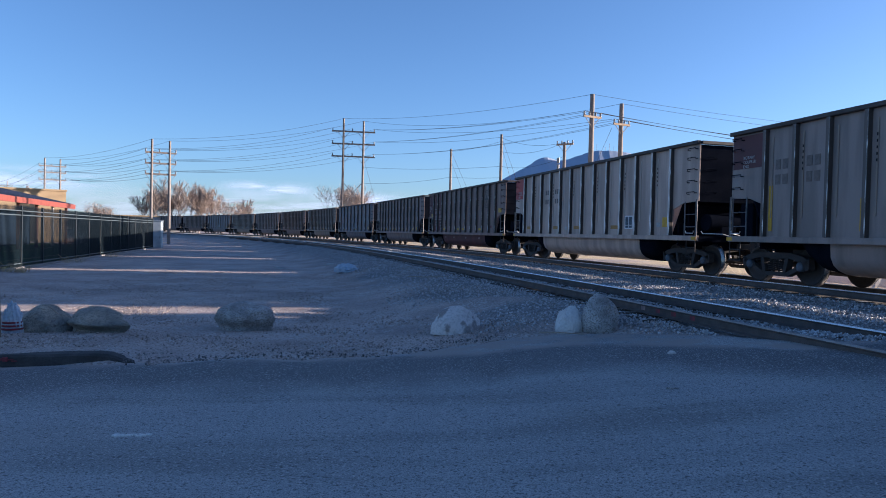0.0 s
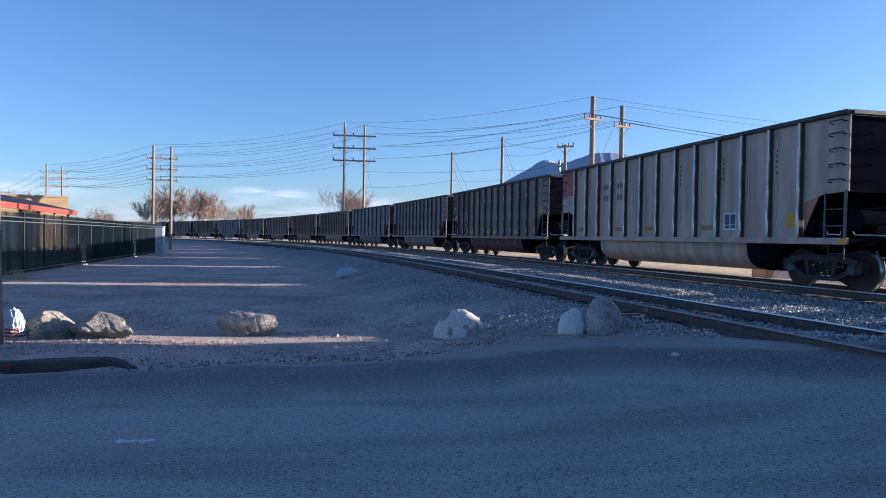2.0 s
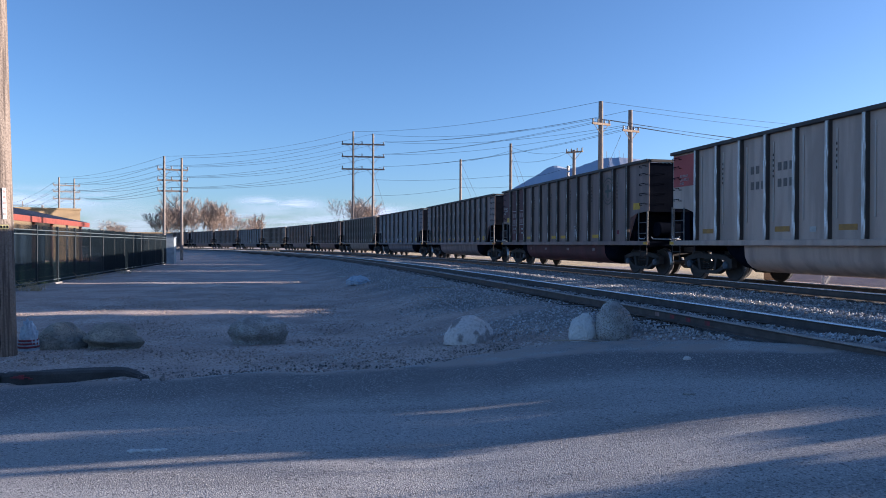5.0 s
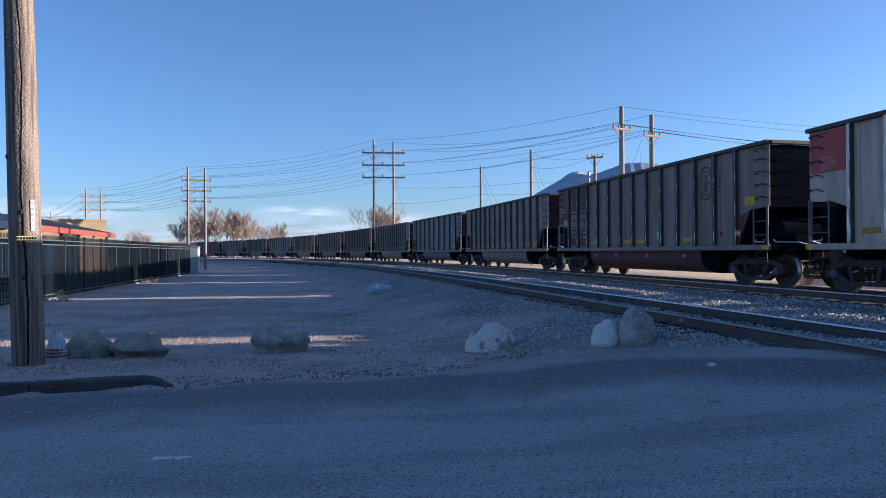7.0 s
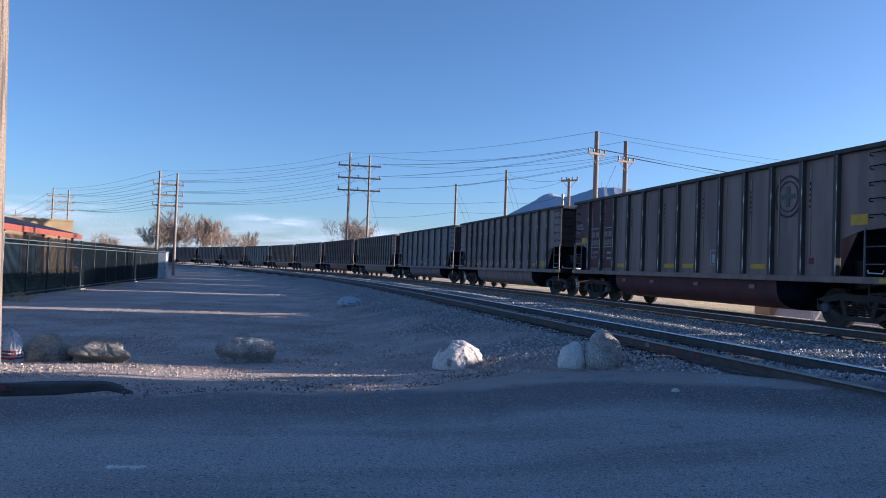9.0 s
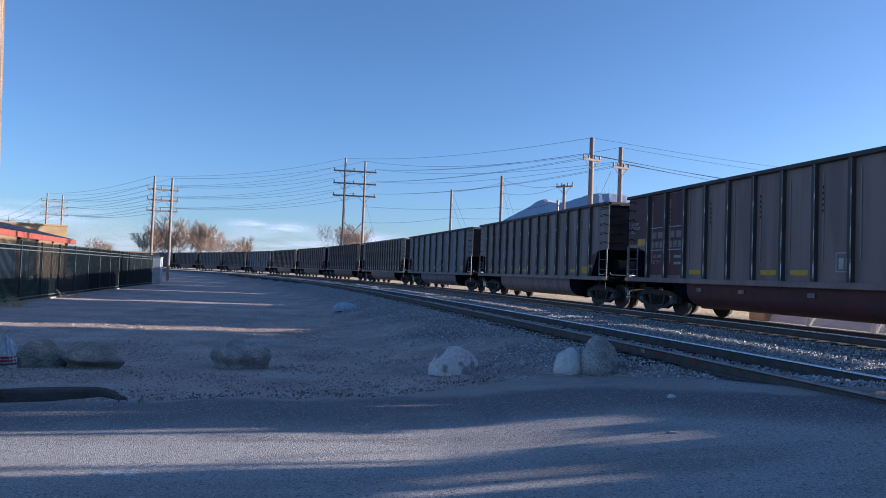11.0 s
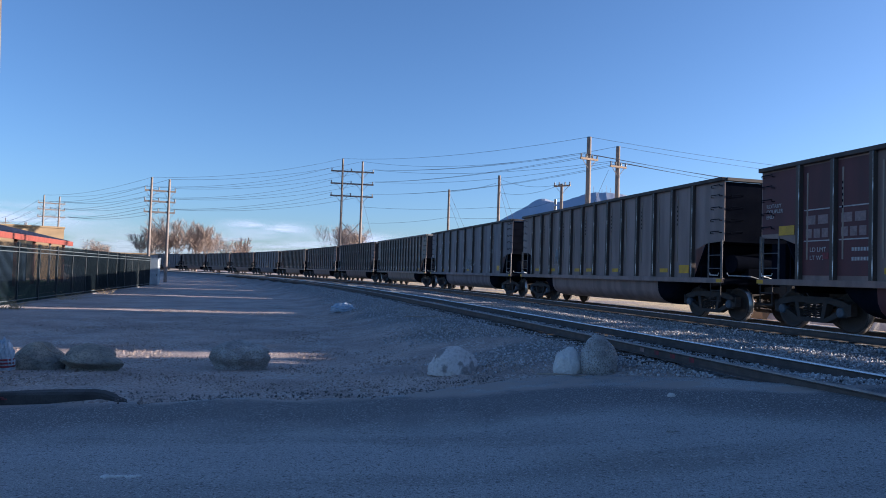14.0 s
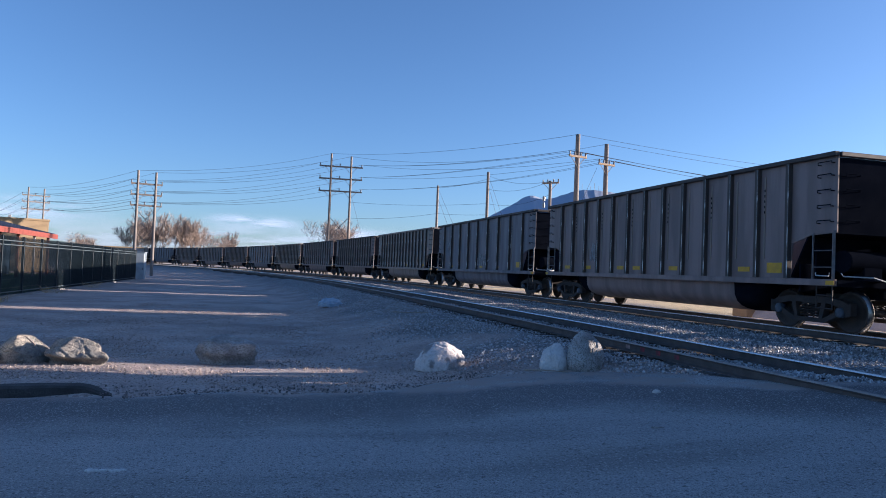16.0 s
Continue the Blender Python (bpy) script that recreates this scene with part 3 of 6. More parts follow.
def tub_mesh(paint):
    """The rounded belly between the trucks, swept up at both ends."""
    bm = bmesh.new()
    rings = []
    for x, depth, w in ((-5.05, 0.05, 1.30), (-4.85, 0.46, 1.32), (-4.55, 0.70, 1.35), (-4.05, 0.76, 1.40), (4.05, 0.76, 1.40), (4.55, 0.70, 1.35), (4.85, 0.46, 1.32), (5.05, 0.05, 1.30)):
        ring = []
        z1 = SILL - 0.10
        for k in range(13):
            a = math.pi * k / 12
            ring.append(bm.verts.new((x, -math.copysign(abs(math.cos(a)) ** 0.55, math.cos(a)) * w, z1 - (abs(math.sin(a)) ** 0.6) * depth)))
        rings.append(ring)
    for a, b in zip(rings, rings[1:]):
        for k in range(12):
            f = bm.faces.new((a[k], b[k], b[k + 1], a[k + 1]))
            f.smooth = True
            # swept-up ends switch to black, their shade put into the colour
            f.material_index = 0 if abs(a[k].co.x + b[k].co.x) < 1 else 1
    bm.faces.new(rings[0])
    bm.faces.new(rings[-1][::-1])
    return mesh_of("tub", bm, [paint, M["black"]])


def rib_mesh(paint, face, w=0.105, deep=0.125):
    """An outstanding post: worn, glint-coloured flange and rubbed corners; webs coloured for grime and shade."""
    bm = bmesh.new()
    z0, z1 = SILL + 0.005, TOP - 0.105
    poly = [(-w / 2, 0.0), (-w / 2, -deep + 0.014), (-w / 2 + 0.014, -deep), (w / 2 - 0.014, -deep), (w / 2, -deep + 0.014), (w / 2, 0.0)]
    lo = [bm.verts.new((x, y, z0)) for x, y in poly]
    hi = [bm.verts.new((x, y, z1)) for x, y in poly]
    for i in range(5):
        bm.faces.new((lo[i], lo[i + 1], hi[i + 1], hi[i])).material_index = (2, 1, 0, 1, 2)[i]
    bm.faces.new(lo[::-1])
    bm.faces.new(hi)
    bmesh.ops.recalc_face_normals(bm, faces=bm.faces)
    return mesh_of("rib", bm, [face, M["worn_edge_glint"], paint])


def perforation():
    """Short line of dark slots near the top of a seam bar."""
    return mesh_of("perforation", boxes(*[(-0.014, 0.014, -0.024, -0.017, TOP - 0.66 - 0.13 * k, TOP - 0.60 - 0.13 * k) for k in range(5)]), M["black"])


def cut_lever():
    """Bare steel uncoupling lever and hand hold at one end."""
    bm = bmesh.new()
    tube(bm, [(6.86, -HALF - 0.01, 1.30), (6.88, -HALF - 0.02, 1.24), (7.22, -HALF - 0.02, 1.23), (7.24, -HALF - 0.01, 1.30)], 0.014, 5)
    tube(bm, [(7.40, -1.42, 1.30), (7.44, -1.40, 1.23), (7.80, -1.0, 1.22), (7.84, -0.5, 1.10)], 0.014, 5)
    return mesh_of("uncoupling_lever", bm, M["lever"])


def grab_iron():
    bm = bmesh.new()
    tube(bm, [(-0.17, 0.0, -0.05), (-0.17, -0.09, -0.05), (-0.17, -0.09, 0), (0.19, -0.09, 0), (0.19, -0.09, -0.03), (0.19, 0.0, -0.03)], 0.012, 5)
    return mesh_of("grab_iron", bm, M["black"])


def platform_mesh():
    """Deck, stub sill and coupler pocket at one end."""
    bm = boxes((6.2, BODY - 0.13, -HALF + 0.11, -HALF + 0.45, SILL - 0.05, SILL - 0.008), (6.2, BODY - 0.13, HALF - 0.45, HALF - 0.11, SILL - 0.05, SILL - 0.008), (5.0, BODY - 0.121, -0.22, 0.22, 0.75, 1.06),
               (BODY - 0.12, BODY + 0.01, -HALF + 0.101, HALF - 0.101, SILL - 0.15, SILL - 0.01))
    return mesh_of("end_platform", bm, M["black"])


def brake_gear():
    """Brake reservoir, valve boxes, small step and hand wheel under the end slope."""
    # reservoir and valve boxes are added to block sky through the end gap
    bm = boxes((BODY + 0.012, 7.60, -0.75, -0.25, 1.14, 1.18), (6.74, 7.22, 0.35, 1.30, SILL - 0.008, 2.02), (6.90, 7.20, -0.6, -0.1, SILL - 0.2, 1.45), bev=0.015)
    tube(bm, [(6.98, -0.98, 1.56), (6.98, -0.94, 1.56), (6.98, 0.28, 1.56), (6.98, 0.32, 1.56)], 0.25, 14)
    tube(bm, [(7.5, 0.72, 1.19), (7.5, 0.72, 1.95)], 0.02, 5)
    for k in range(16):
        a, b = 2 * math.pi * k / 16, 2 * math.pi * (k + 1) / 16
        tube(bm, [(7.56, 0.72 + 0.24 * math.cos(a), 1.8 + 0.24 * math.sin(a)), (7.56, 0.72 + 0.24 * math.cos(b), 1.8 + 0.24 * math.sin(b))], 0.013, 4)
    return mesh_of("brake_gear", bm, M["black"])


def coupler_mesh():
    bm = boxes((7.2, 7.90, -0.09, 0.09, 0.79, 0.95), (7.86, 8.12, -0.16, 0.04, 0.70, 1.02), (7.86, 8.03, 0.05, 0.17, 0.70, 1.02), bev=0.02)
    tube(bm, [(7.2, 0.4, 0.80), (7.6, 0.42, 0.62), (7.9, 0.35, 0.50), (8.1, 0.2, 0.52)], 0.025, 5)
    return mesh_of("coupler", bm, M["cast"])


def post_rail():
    """End handrail frame by the platform: two uprights and rungs."""
    bm = bmesh.new()
    for x in (6.72, 7.26):
        tube(bm, [(x, -HALF + 0.05, SILL - 0.05), (x, -HALF + 0.05, 2.16)], 0.022, 5)
    for z in (1.42, 1.78):
        tube(bm, [(6.72, -HALF + 0.05, z), (7.26, -HALF + 0.05, z)], 0.014, 5)
    tube(bm, [(7.32, -HALF + 0.02, SILL - 0.1), (7.32, -HALF + 0.02, 2.2)], 0.03, 4)
    return mesh_of("handrail", bm, M["rung"])


def step_mesh():
    bm = bmesh.new()
    for x in (6.88, 7.30):
        tube(bm, [(x, -HALF + 0.01, SILL - 0.1), (x, -HALF + 0.01, 0.52)], 0.016, 5)
    for z in (0.54, 0.82):
        tube(bm, [(6.88, -HALF + 0.01, z), (7.30, -HALF + 0.01, z)], 0.015, 5)
    return mesh_of("sill_step", bm, M["cast"])


def side_frame():
    """Cast truck side frame with two triangular windows and a spring pocket, built of bars."""
    bm = bmesh.new()
    y0, y1 = -0.085, 0.085
    top = [(-1.12, 0.62), (-0.98, 0.70), (-0.55, 0.78), (0.55, 0.78), (0.98, 0.70), (1.12, 0.62), (1.12, 0.50), (0.95, 0.56), (0.52, 0.64), (-0.52, 0.64), (-0.95, 0.56), (-1.12, 0.50)]
    prism(bm, top, y0, y1)
    prism(bm, [(-0.46, 0.20), (0.46, 0.20), (0.46, 0.30), (-0.46, 0.30)], y0, y1)
    for sx in (-1, 1):
        prism(bm, [(sx * 0.46, 0.20), (sx * 1.02, 0.46), (sx * 1.02, 0.58), (sx * 0.42, 0.30)][::sx], y0, y1)
        prism(bm, [(sx * 0.30, 0.28), (sx * 0.40, 0.28), (sx * 0.50, 0.66), (sx * 0.38, 0.66)][::sx], y0, y1)
        prism(bm, [(sx * 1.02, 0.36), (sx * 1.16, 0.40), (sx * 1.16, 0.66), (sx * 1.02, 0.60)][::sx], y0, y1)
    bmesh.ops.recalc_face_normals(bm, faces=bm.faces)
    return mesh_of("side_frame", bm, M["cast"])


def spring_mesh():
    bm = bmesh.new()
    for x in (-0.19, 0.0, 0.19):
        pts = [(x + 0.075 * math.cos(a), 0.075 * math.sin(a), 0.31 + 0.28 * a / (10 * math.pi)) for a in np.linspace(0, 10 * math.pi, 41)]
        tube(bm, pts, 0.016, 4)
    return mesh_of("spring_set", bm, M["cast"])


def bolster():
    bm = boxes((-0.22, 0.22, -1.05, 1.05, 0.60, 0.74), (-0.3, 0.3, -0.3, 0.3, 0.74, 0.86), (0.58, 0.64, -0.9, 0.9, 0.40, 0.50), (-0.64, -0.58, -0.9, 0.9, 0.40, 0.50), bev=0.015)
    return mesh_of("bolster", bm, M["cast"])


def disc(bm, prof, sides=28, mats=None):
    """A turned part about the y axis from (y, r) pairs."""
    rings = []
    for y, r in prof:
        rings.append([bm.verts.new((r * math.cos(a), y, r * math.sin(a))) for a in (2 * math.pi * k / sides for k in range(sides))])
    for i, (a, b) in enumerate(zip(rings, rings[1:])):
        for k in range(sides):
            f = bm.faces.new((a[k], b[k], b[(k + 1) % sides], a[(k + 1) % sides]))
            f.smooth = True
            f.material_index = mats[i] if mats else 0
    bm.faces.new(rings[0])
    bm.faces.new(rings[-1][::-1])


def wheelset_mesh():
    bm = bmesh.new()
    disc(bm, [(-1.0, 0.075), (1.0, 0.075)], 10)
    for g in (-1, 1):
        prof = [(0.66, 0.20), (0.67, 0.30), (0.66, 0.40), (0.665, 0.475), (0.695, 0.485), (0.71, 0.457), (0.80, 0.452), (0.80, 0.39), (0.765, 0.37), (0.745, 0.22), (0.79, 0.14), (0.79, 0.05)]
        disc(bm, [(g * y, r) for y, r in prof], 28, [0, 0, 0, 0, 1, 1, 0, 0, 0, 0, 0])
    for g in (-1, 1):
        for k in range(3):
            a = 2 * math.pi * k / 3
            box(bm, 0.1 * math.cos(a) - 0.02, 0.1 * math.cos(a) + 0.02, g * 1.0, g * 1.04, 0.1 * math.sin(a) - 0.02, 0.1 * math.sin(a) + 0.02)
    bmesh.ops.recalc_face_normals(bm, faces=bm.faces)
    return mesh_of("wheelset", bm, [M["wheel"], M["tread"]])


def bearing_mesh():
    bm = bmesh.new()
    disc(bm, [(-0.11, 0.02), (-0.11, 0.09), (-0.09, 0.11), (0.06, 0.12), (0.06, 0.02)], 14)
    bmesh.ops.recalc_face_normals(bm, faces=bm.faces)
    return mesh_of("bearing_cap", bm, M["bearing"])


M["bearing"] = material("dusty_blue_bearing_cap", (0.09, 0.12, 0.16), (0.06, 0.07, 0.08), 0.6, 0.1, 8, 60, 0.1, 0.002)
WHEELSETS = []


def add_truck(car, x):
    tr = part("truck", cached("bolster", bolster), None, car, m=pose(x, 0, 0))
    for g in (-1, 1):
        part("side_frame", cached("frame", side_frame), None, tr, m=pose(0, g * 1.0, 0))
        part("spring_set", cached("spring", spring_mesh), None, tr, m=pose(0, g * 1.0, 0))
        for a in (-0.89, 0.89):
            part("bearing_cap", cached("bearing", bearing_mesh), None, tr, m=pose(a, g * 1.02, 0.457, 0, 0, 0 if g < 0 else 180))
    for a in (-0.89, 0.89):
        part("wheelset", cached("wheelset", wheelset_mesh), None, tr, m=pose(a, 0, 0.457))
    return tr


def plate_on_side(car, name, x0, x1, z0, z1, mat, label="", out=0.0):
    y = -HALF + 0.055 - out
    bm = boxes((x0, x1, y - 0.004, y + 0.004, z0, z1))
    return part(name, bm, mat, car, label)


def words(car, text, x, z, size, mat, name="lettering", spacing=1.0, out=0.0, flip=False):
    cu = bpy.data.curves.new(name, "FONT")
    cu.body, cu.size, cu.extrude, cu.space_line = text, size, 0.002, spacing
    cu.align_y = "TOP"
    ob = new("temporary", cu)
    me = bpy.data.meshes.new_from_object(ob.evaluated_get(bpy.context.evaluated_depsgraph_get()))
    bpy.data.objects.remove(ob)
    me.materials.clear()
    me.materials.append(mat)
    o = part(name, me, None, car, m=Matrix.Translation((x, -HALF + 0.052 - out, z)) @ pose(0, 0, 0, 90, 0, 0))
    return o


def build_car(style, tub=None, ribs=13, marks=None):
    paint, word = PAINT[style]
    car = empty("coal_gondola")
    tagged(car, word + " ribbed steel coal gondola rolling on the far track", "railcar", "coal train")
    part("body_shell", cached(("sheet", style), lambda: side_sheet(paint)), None, car)
    for flip in (0, 180):
        m = pose(0, 0, 0, 0, 0, flip)
        part("end_sheet", cached("end", end_sheet), None, car, "near-black end sheet", m)
        for z in (2.42, 2.75, 3.08, 3.41):
            part("grab_iron", cached("grab", grab_iron), None, car, m=m @ pose(BODY - 0.05, -HALF + 0.42, z, 0, 0, 90))
        part("end_bulkhead", cached("end_bulkhead", end_bulkhead), None, car, m=m)
        part("end_platform", cached("platform", platform_mesh), None, car, m=m)
        part("coupler", cached("coupler", coupler_mesh), None, car, m=m)
        part("brake_gear", cached("brake_gear", brake_gear), None, car, "black brake reservoir and hand wheel", m)
        for mirror in (0, 1):
            mm = m @ Matrix.Diagonal((1, -1 if mirror else 1, 1, 1))
            part("handrail", cached("post", post_rail), None, car, m=mm)
            part("sill_step", cached("step", step_mesh), None, car, m=mm)
            part("uncoupling_lever", cached("cut_lever", cut_lever), None, car, "bare steel uncoupling lever", mm)
            part("reflector_tab", cached("end_tab", lambda: mesh_of("reflector_tab", boxes((7.16, 7.38, -HALF - 0.036, -HALF - 0.031, SILL - 0.115, SILL - 0.025)), M["yellow"])), None, car, "faded reflective tab", mm)
            for z in (2.42, 2.75, 3.08, 3.41, 3.68):
                part("grab_iron", cached("grab", grab_iron), None, car, m=mm @ Matrix.Translation((7.06, -HALF + 0.06, z)))
    part("top_chord", cached(("chord", style), lambda: top_chord(RIB_TONE["dark"] if style != "tan" else paint)), None, car)
    part("side_sill", cached(("sill", style), lambda: sill_mesh(paint)), None, car)
    tub_paint = tub or paint
    part("tub", cached(("tub", tub_paint.name), lambda: tub_mesh(tub_paint)), None, car)
    if ribs:
        rib = cached(("rib", style), lambda: rib_mesh(M["web_grime_shade"], M["worn_sky_glint"] if style == "grey" else RIB_TONE[style]))
        seam = cached(("stiffener", style), lambda: stiffener(RIB_TONE["grey" if style == "grey" else "tan"]))
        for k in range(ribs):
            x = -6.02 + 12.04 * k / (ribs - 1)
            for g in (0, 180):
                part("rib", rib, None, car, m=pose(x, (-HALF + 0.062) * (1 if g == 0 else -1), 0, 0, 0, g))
            if k < ribs - 1:
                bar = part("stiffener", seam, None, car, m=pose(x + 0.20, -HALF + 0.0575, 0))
                if k % 2 and style != "tan":
                    tagged(part("perforation", cached("perforation", perforation), None, bar), kind="stuff")
    for x in (-6.17, 6.17):
        add_truck(car, x)
    if marks:
        marks(car)
    return car


def yellow_tabs(car, xs, z=SILL + 0.14, w=0.34, h=0.09, mat="yellow"):
    for x in xs:
        plate_on_side(car, "reflector_tab", x - w / 2, x + w / 2, z, z + h, M[mat], "faded reflective tab")


def bay(k, n=13):
    return -6.02 + 12.04 * (k + 0.5) / (n - 1)


def marks_grey(car):
    plate_on_side(car, "red_panel", -7.31, -6.10, 2.80, 3.74, M["red_panel"], "faded red end panel")
    words(car, "ROTARY\nCOUPLER\nEND", -6.95, 3.16, 0.11, M["stencil"], out=0.007)
    yellow_tabs(car, [bay(0), bay(3), bay(5), bay(8)], SILL + 0.20, 0.5, 0.13, "amber")
    plate_on_side(car, "label_plate", bay(11) + 0.02, bay(11) + 0.36, SILL + 0.26, SILL + 0.56, M["yellow"], "amber label plate")
    plate_on_side(car, "white_label", bay(11) - 0.30, bay(11) - 0.10, SILL + 0.26, SILL + 0.40, M["stencil"])
    plate_on_side(car, "white_label", bay(4) - 0.1, bay(4) + 0.1, SILL + 0.18, SILL + 0.30, M["stencil"])
    # stencilled inspection box of bars
    x, z = bay(9), SILL + 0.22
    for a, b, c, d in ((-0.26, 0.26, 0.39, 0.43), (-0.26, 0.26, -0.02, 0.02), (-0.26, -0.22, 0.02, 0.39), (0.22, 0.26, 0.02, 0.39), (-0.02, 0.01, 0.02, 0.39), (-0.22, 0.22, 0.10, 0.12)):
        plate_on_side(car, "stencil_bar", x + a, x + b, z + c, z + d, M["white_paint"], out=0.006)
    plate_on_side(car, "stencil_field", x - 0.22, x + 0.22, z + 0.02, z + 0.40, M["bearing"], "dark blue-grey stencil box field")
    for k, zz in ((2, 2.85), (3, 2.85), (2, 2.45), (3, 2.45)):
        for q in range(3 if k == 3 or zz < 2.6 else 2):
            x0 = bay(k) - 0.16 + 0.20 * q
            plate_on_side(car, "stencil_bar", x0, x0 + 0.12, zz, zz + 0.20, M["stencil_dark"])


def marks_lead(car):
    plate_on_side(car, "maroon_panel", -7.31, -6.12, 2.90, TOP - 0.14, M["maroon"], "faded maroon end panel")
    words(car, "ROTARY\nCOUPLER\nEND", -6.90, 3.22, 0.11, M["stencil"], out=0.007)
    for k, zz in ((0, 2.78), (1, 2.78), (0, 2.42), (1, 2.42)):
        for q in range(2):
            x0 = bay(k) - 0.20 + 0.24 * q
            plate_on_side(car, "stencil_bar", x0, x0 + 0.17, zz, zz + 0.24, M["stencil_dark"])
    for x in (-5.84, -5.84 + 2.72):
        plate_on_side(car, "yellow_bar", x - 0.06, x + 0.06, SILL + 0.14, (2.40 if x < -5 else 1.98), M["yellow"], "upright yellow bar", out=0.01)


def marks_maroon(car):
    for k in (0, 1):
        plate_on_side(car, "maroon_panel", bay(k) - 0.44, bay(k) + 0.44, SILL + 0.10, TOP - 0.14, M["maroon"], "weathered maroon panel")
        for z in (2.72, 2.02):
            plate_on_side(car, "stencil_bar", bay(k) - 0.40, bay(k) + 0.40, z, z + 0.025, M["stencil"], out=0.008)
        for z in (2.40, 2.10):
            for q in ((0, 1) if z > 2.3 else (0, 1, 2)):
                x = bay(k) - 0.34 + q * (0.36 if z > 2.3 else 0.235)
                plate_on_side(car, "stencil_bar", x, x + (0.28 if z > 2.3 else 0.175), z, z + 0.20, M["stencil_dim"], out=0.008)
    plate_on_side(car, "maroon_panel", -7.31, -6.12, 2.25, TOP - 0.14, M["maroon"], "weathered maroon end panel")
    words(car, "ROTARY\nCOUPLER\nEND", -7.16, 2.98, 0.13, M["stencil"], out=0.006)
    words(car, "LD LMT\nLT WT", bay(0) - 0.22, 1.90, 0.14, M["stencil"], spacing=1.3, out=0.008)
    for z in (1.78, 1.58):
        for q in range(6):
            plate_on_side(car, "stencil_bar", bay(1) - 0.06 + q * 0.075, bay(1) - 0.012 + q * 0.075, z, z + 0.075, M["stencil"], out=0.008)
    plate_on_side(car, "label_plate", -6.72, -6.22, 2.20, 2.42, M["yellow"], "pale yellow label plate", out=0.008)
    plate_on_side(car, "label_plate", 6.35, 6.78, 2.24, 2.46, M["yellow"], "pale yellow label plate")
    yellow_tabs(car, [bay(2), bay(5), bay(6), bay(9)], SILL + 0.14, 0.55, 0.12)
    plate_on_side(car, "red_smear", bay(0) + 0.16, bay(0) + 0.32, 1.62, 1.76, M["red_paint"], out=0.012)
    plate_on_side(car, "red_smear", bay(11) - 0.32, bay(11) - 0.18, 1.42, 1.56, M["red_paint"])
    for x in (-3.4, -1.6, 0.8, 3.2):
        bm = boxes((x - 0.11, x + 0.11, -1.425, -1.41, SILL - 0.36, SILL - 0.26))
        part("tub_label", bm, M["stencil_dim"], car)
    # round emblem: ring, cross and hub, raised slightly
    bm = bmesh.new()
    cx, cz, y = bay(10), 3.02, -HALF + 0.046
    for k in range(28):
        a, b = 2 * math.pi * k / 28, 2 * math.pi * (k + 1) / 28
        for r0, r1 in ((0.40, 0.44), (0.30, 0.325)):
            bm.faces.new([bm.verts.new((cx + r * math.cos(c), y, cz + r * math.sin(c) * 1.15)) for r, c in ((r0, a), (r0, b), (r1, b), (r1, a))])
    bmesh.ops.solidify(bm, geom=bm.faces[:], thickness=0.004)
    box(bm, cx - 0.05, cx + 0.05, y - 0.004, y, cz - 0.24, cz + 0.24)
    box(bm, cx - 0.22, cx + 0.22, y - 0.0045, y - 0.0005, cz - 0.05, cz + 0.05)
    part("emblem", bm, M["emblem"], car, "faded round emblem with a cross")
    x, z = bay(7) + 0.3, SILL + 0.22
    for a, b, c, d in ((-0.24, 0.24, 0.40, 0.42), (-0.24, 0.24, 0.0, 0.02), (-0.24, -0.22, 0.02, 0.40), (0.22, 0.24, 0.02, 0.40), (-0.16, -0.03, 0.06, 0.30), (0.03, 0.16, 0.06, 0.30)):
        plate_on_side(car, "stencil_bar", x + a, x + b, z + c, z + d, M["stencil"])


def marks_dark(car):
    yellow_tabs(car, [bay(0), bay(2) - 0.3, bay(4), bay(5), bay(7), bay(10)], SILL + 0.14, 0.42, 0.12)
    plate_on_side(car, "label_plate", bay(11) - 0.2, bay(11) + 0.28, SILL + 0.12, SILL + 0.36, M["yellow"], "yellow label plate")
    scrawl(car, bay(2) - 0.1, 1.5, 0.6, 0.8, 24, 4, 0.018)


def scrawl(car, x0, z0, w, h, n, seed, r):
    """One continuous line of looping strokes."""
    rng = random.Random(seed)
    pts = [(x0 + w * (k + rng.uniform(-1.5, 1.5)) / n, -HALF + 0.047, z0 + h * rng.random()) for k in range(n)]
    bm = bmesh.new()
    tube(bm, pts, r, 4)
    part("scrawl", bm, M["chalk"], car, "white painted scrawl")


def marks_blue(car):
    for i, (x0, z0, n, w) in enumerate(((-5.5, 2.2, 14, 0.5), (-0.3, 1.35, 44, 2.2), (4.3, 2.2, 10, 0.4))):
        scrawl(car, x0, z0, w, 0.7, n, 9 + i, 0.024)
    plate_on_side(car, "label_plate", 5.3, 5.7, SILL + 0.15, SILL + 0.40, M["yellow"], "yellow label plate")
    yellow_tabs(car, [-4.5, 0.6, 2.9], SILL + 0.10, 0.4, 0.10)


def marks_plain(car):
    yellow_tabs(car, [bay(0), bay(4), bay(7), bay(11)], SILL + 0.14, 0.40, 0.11)


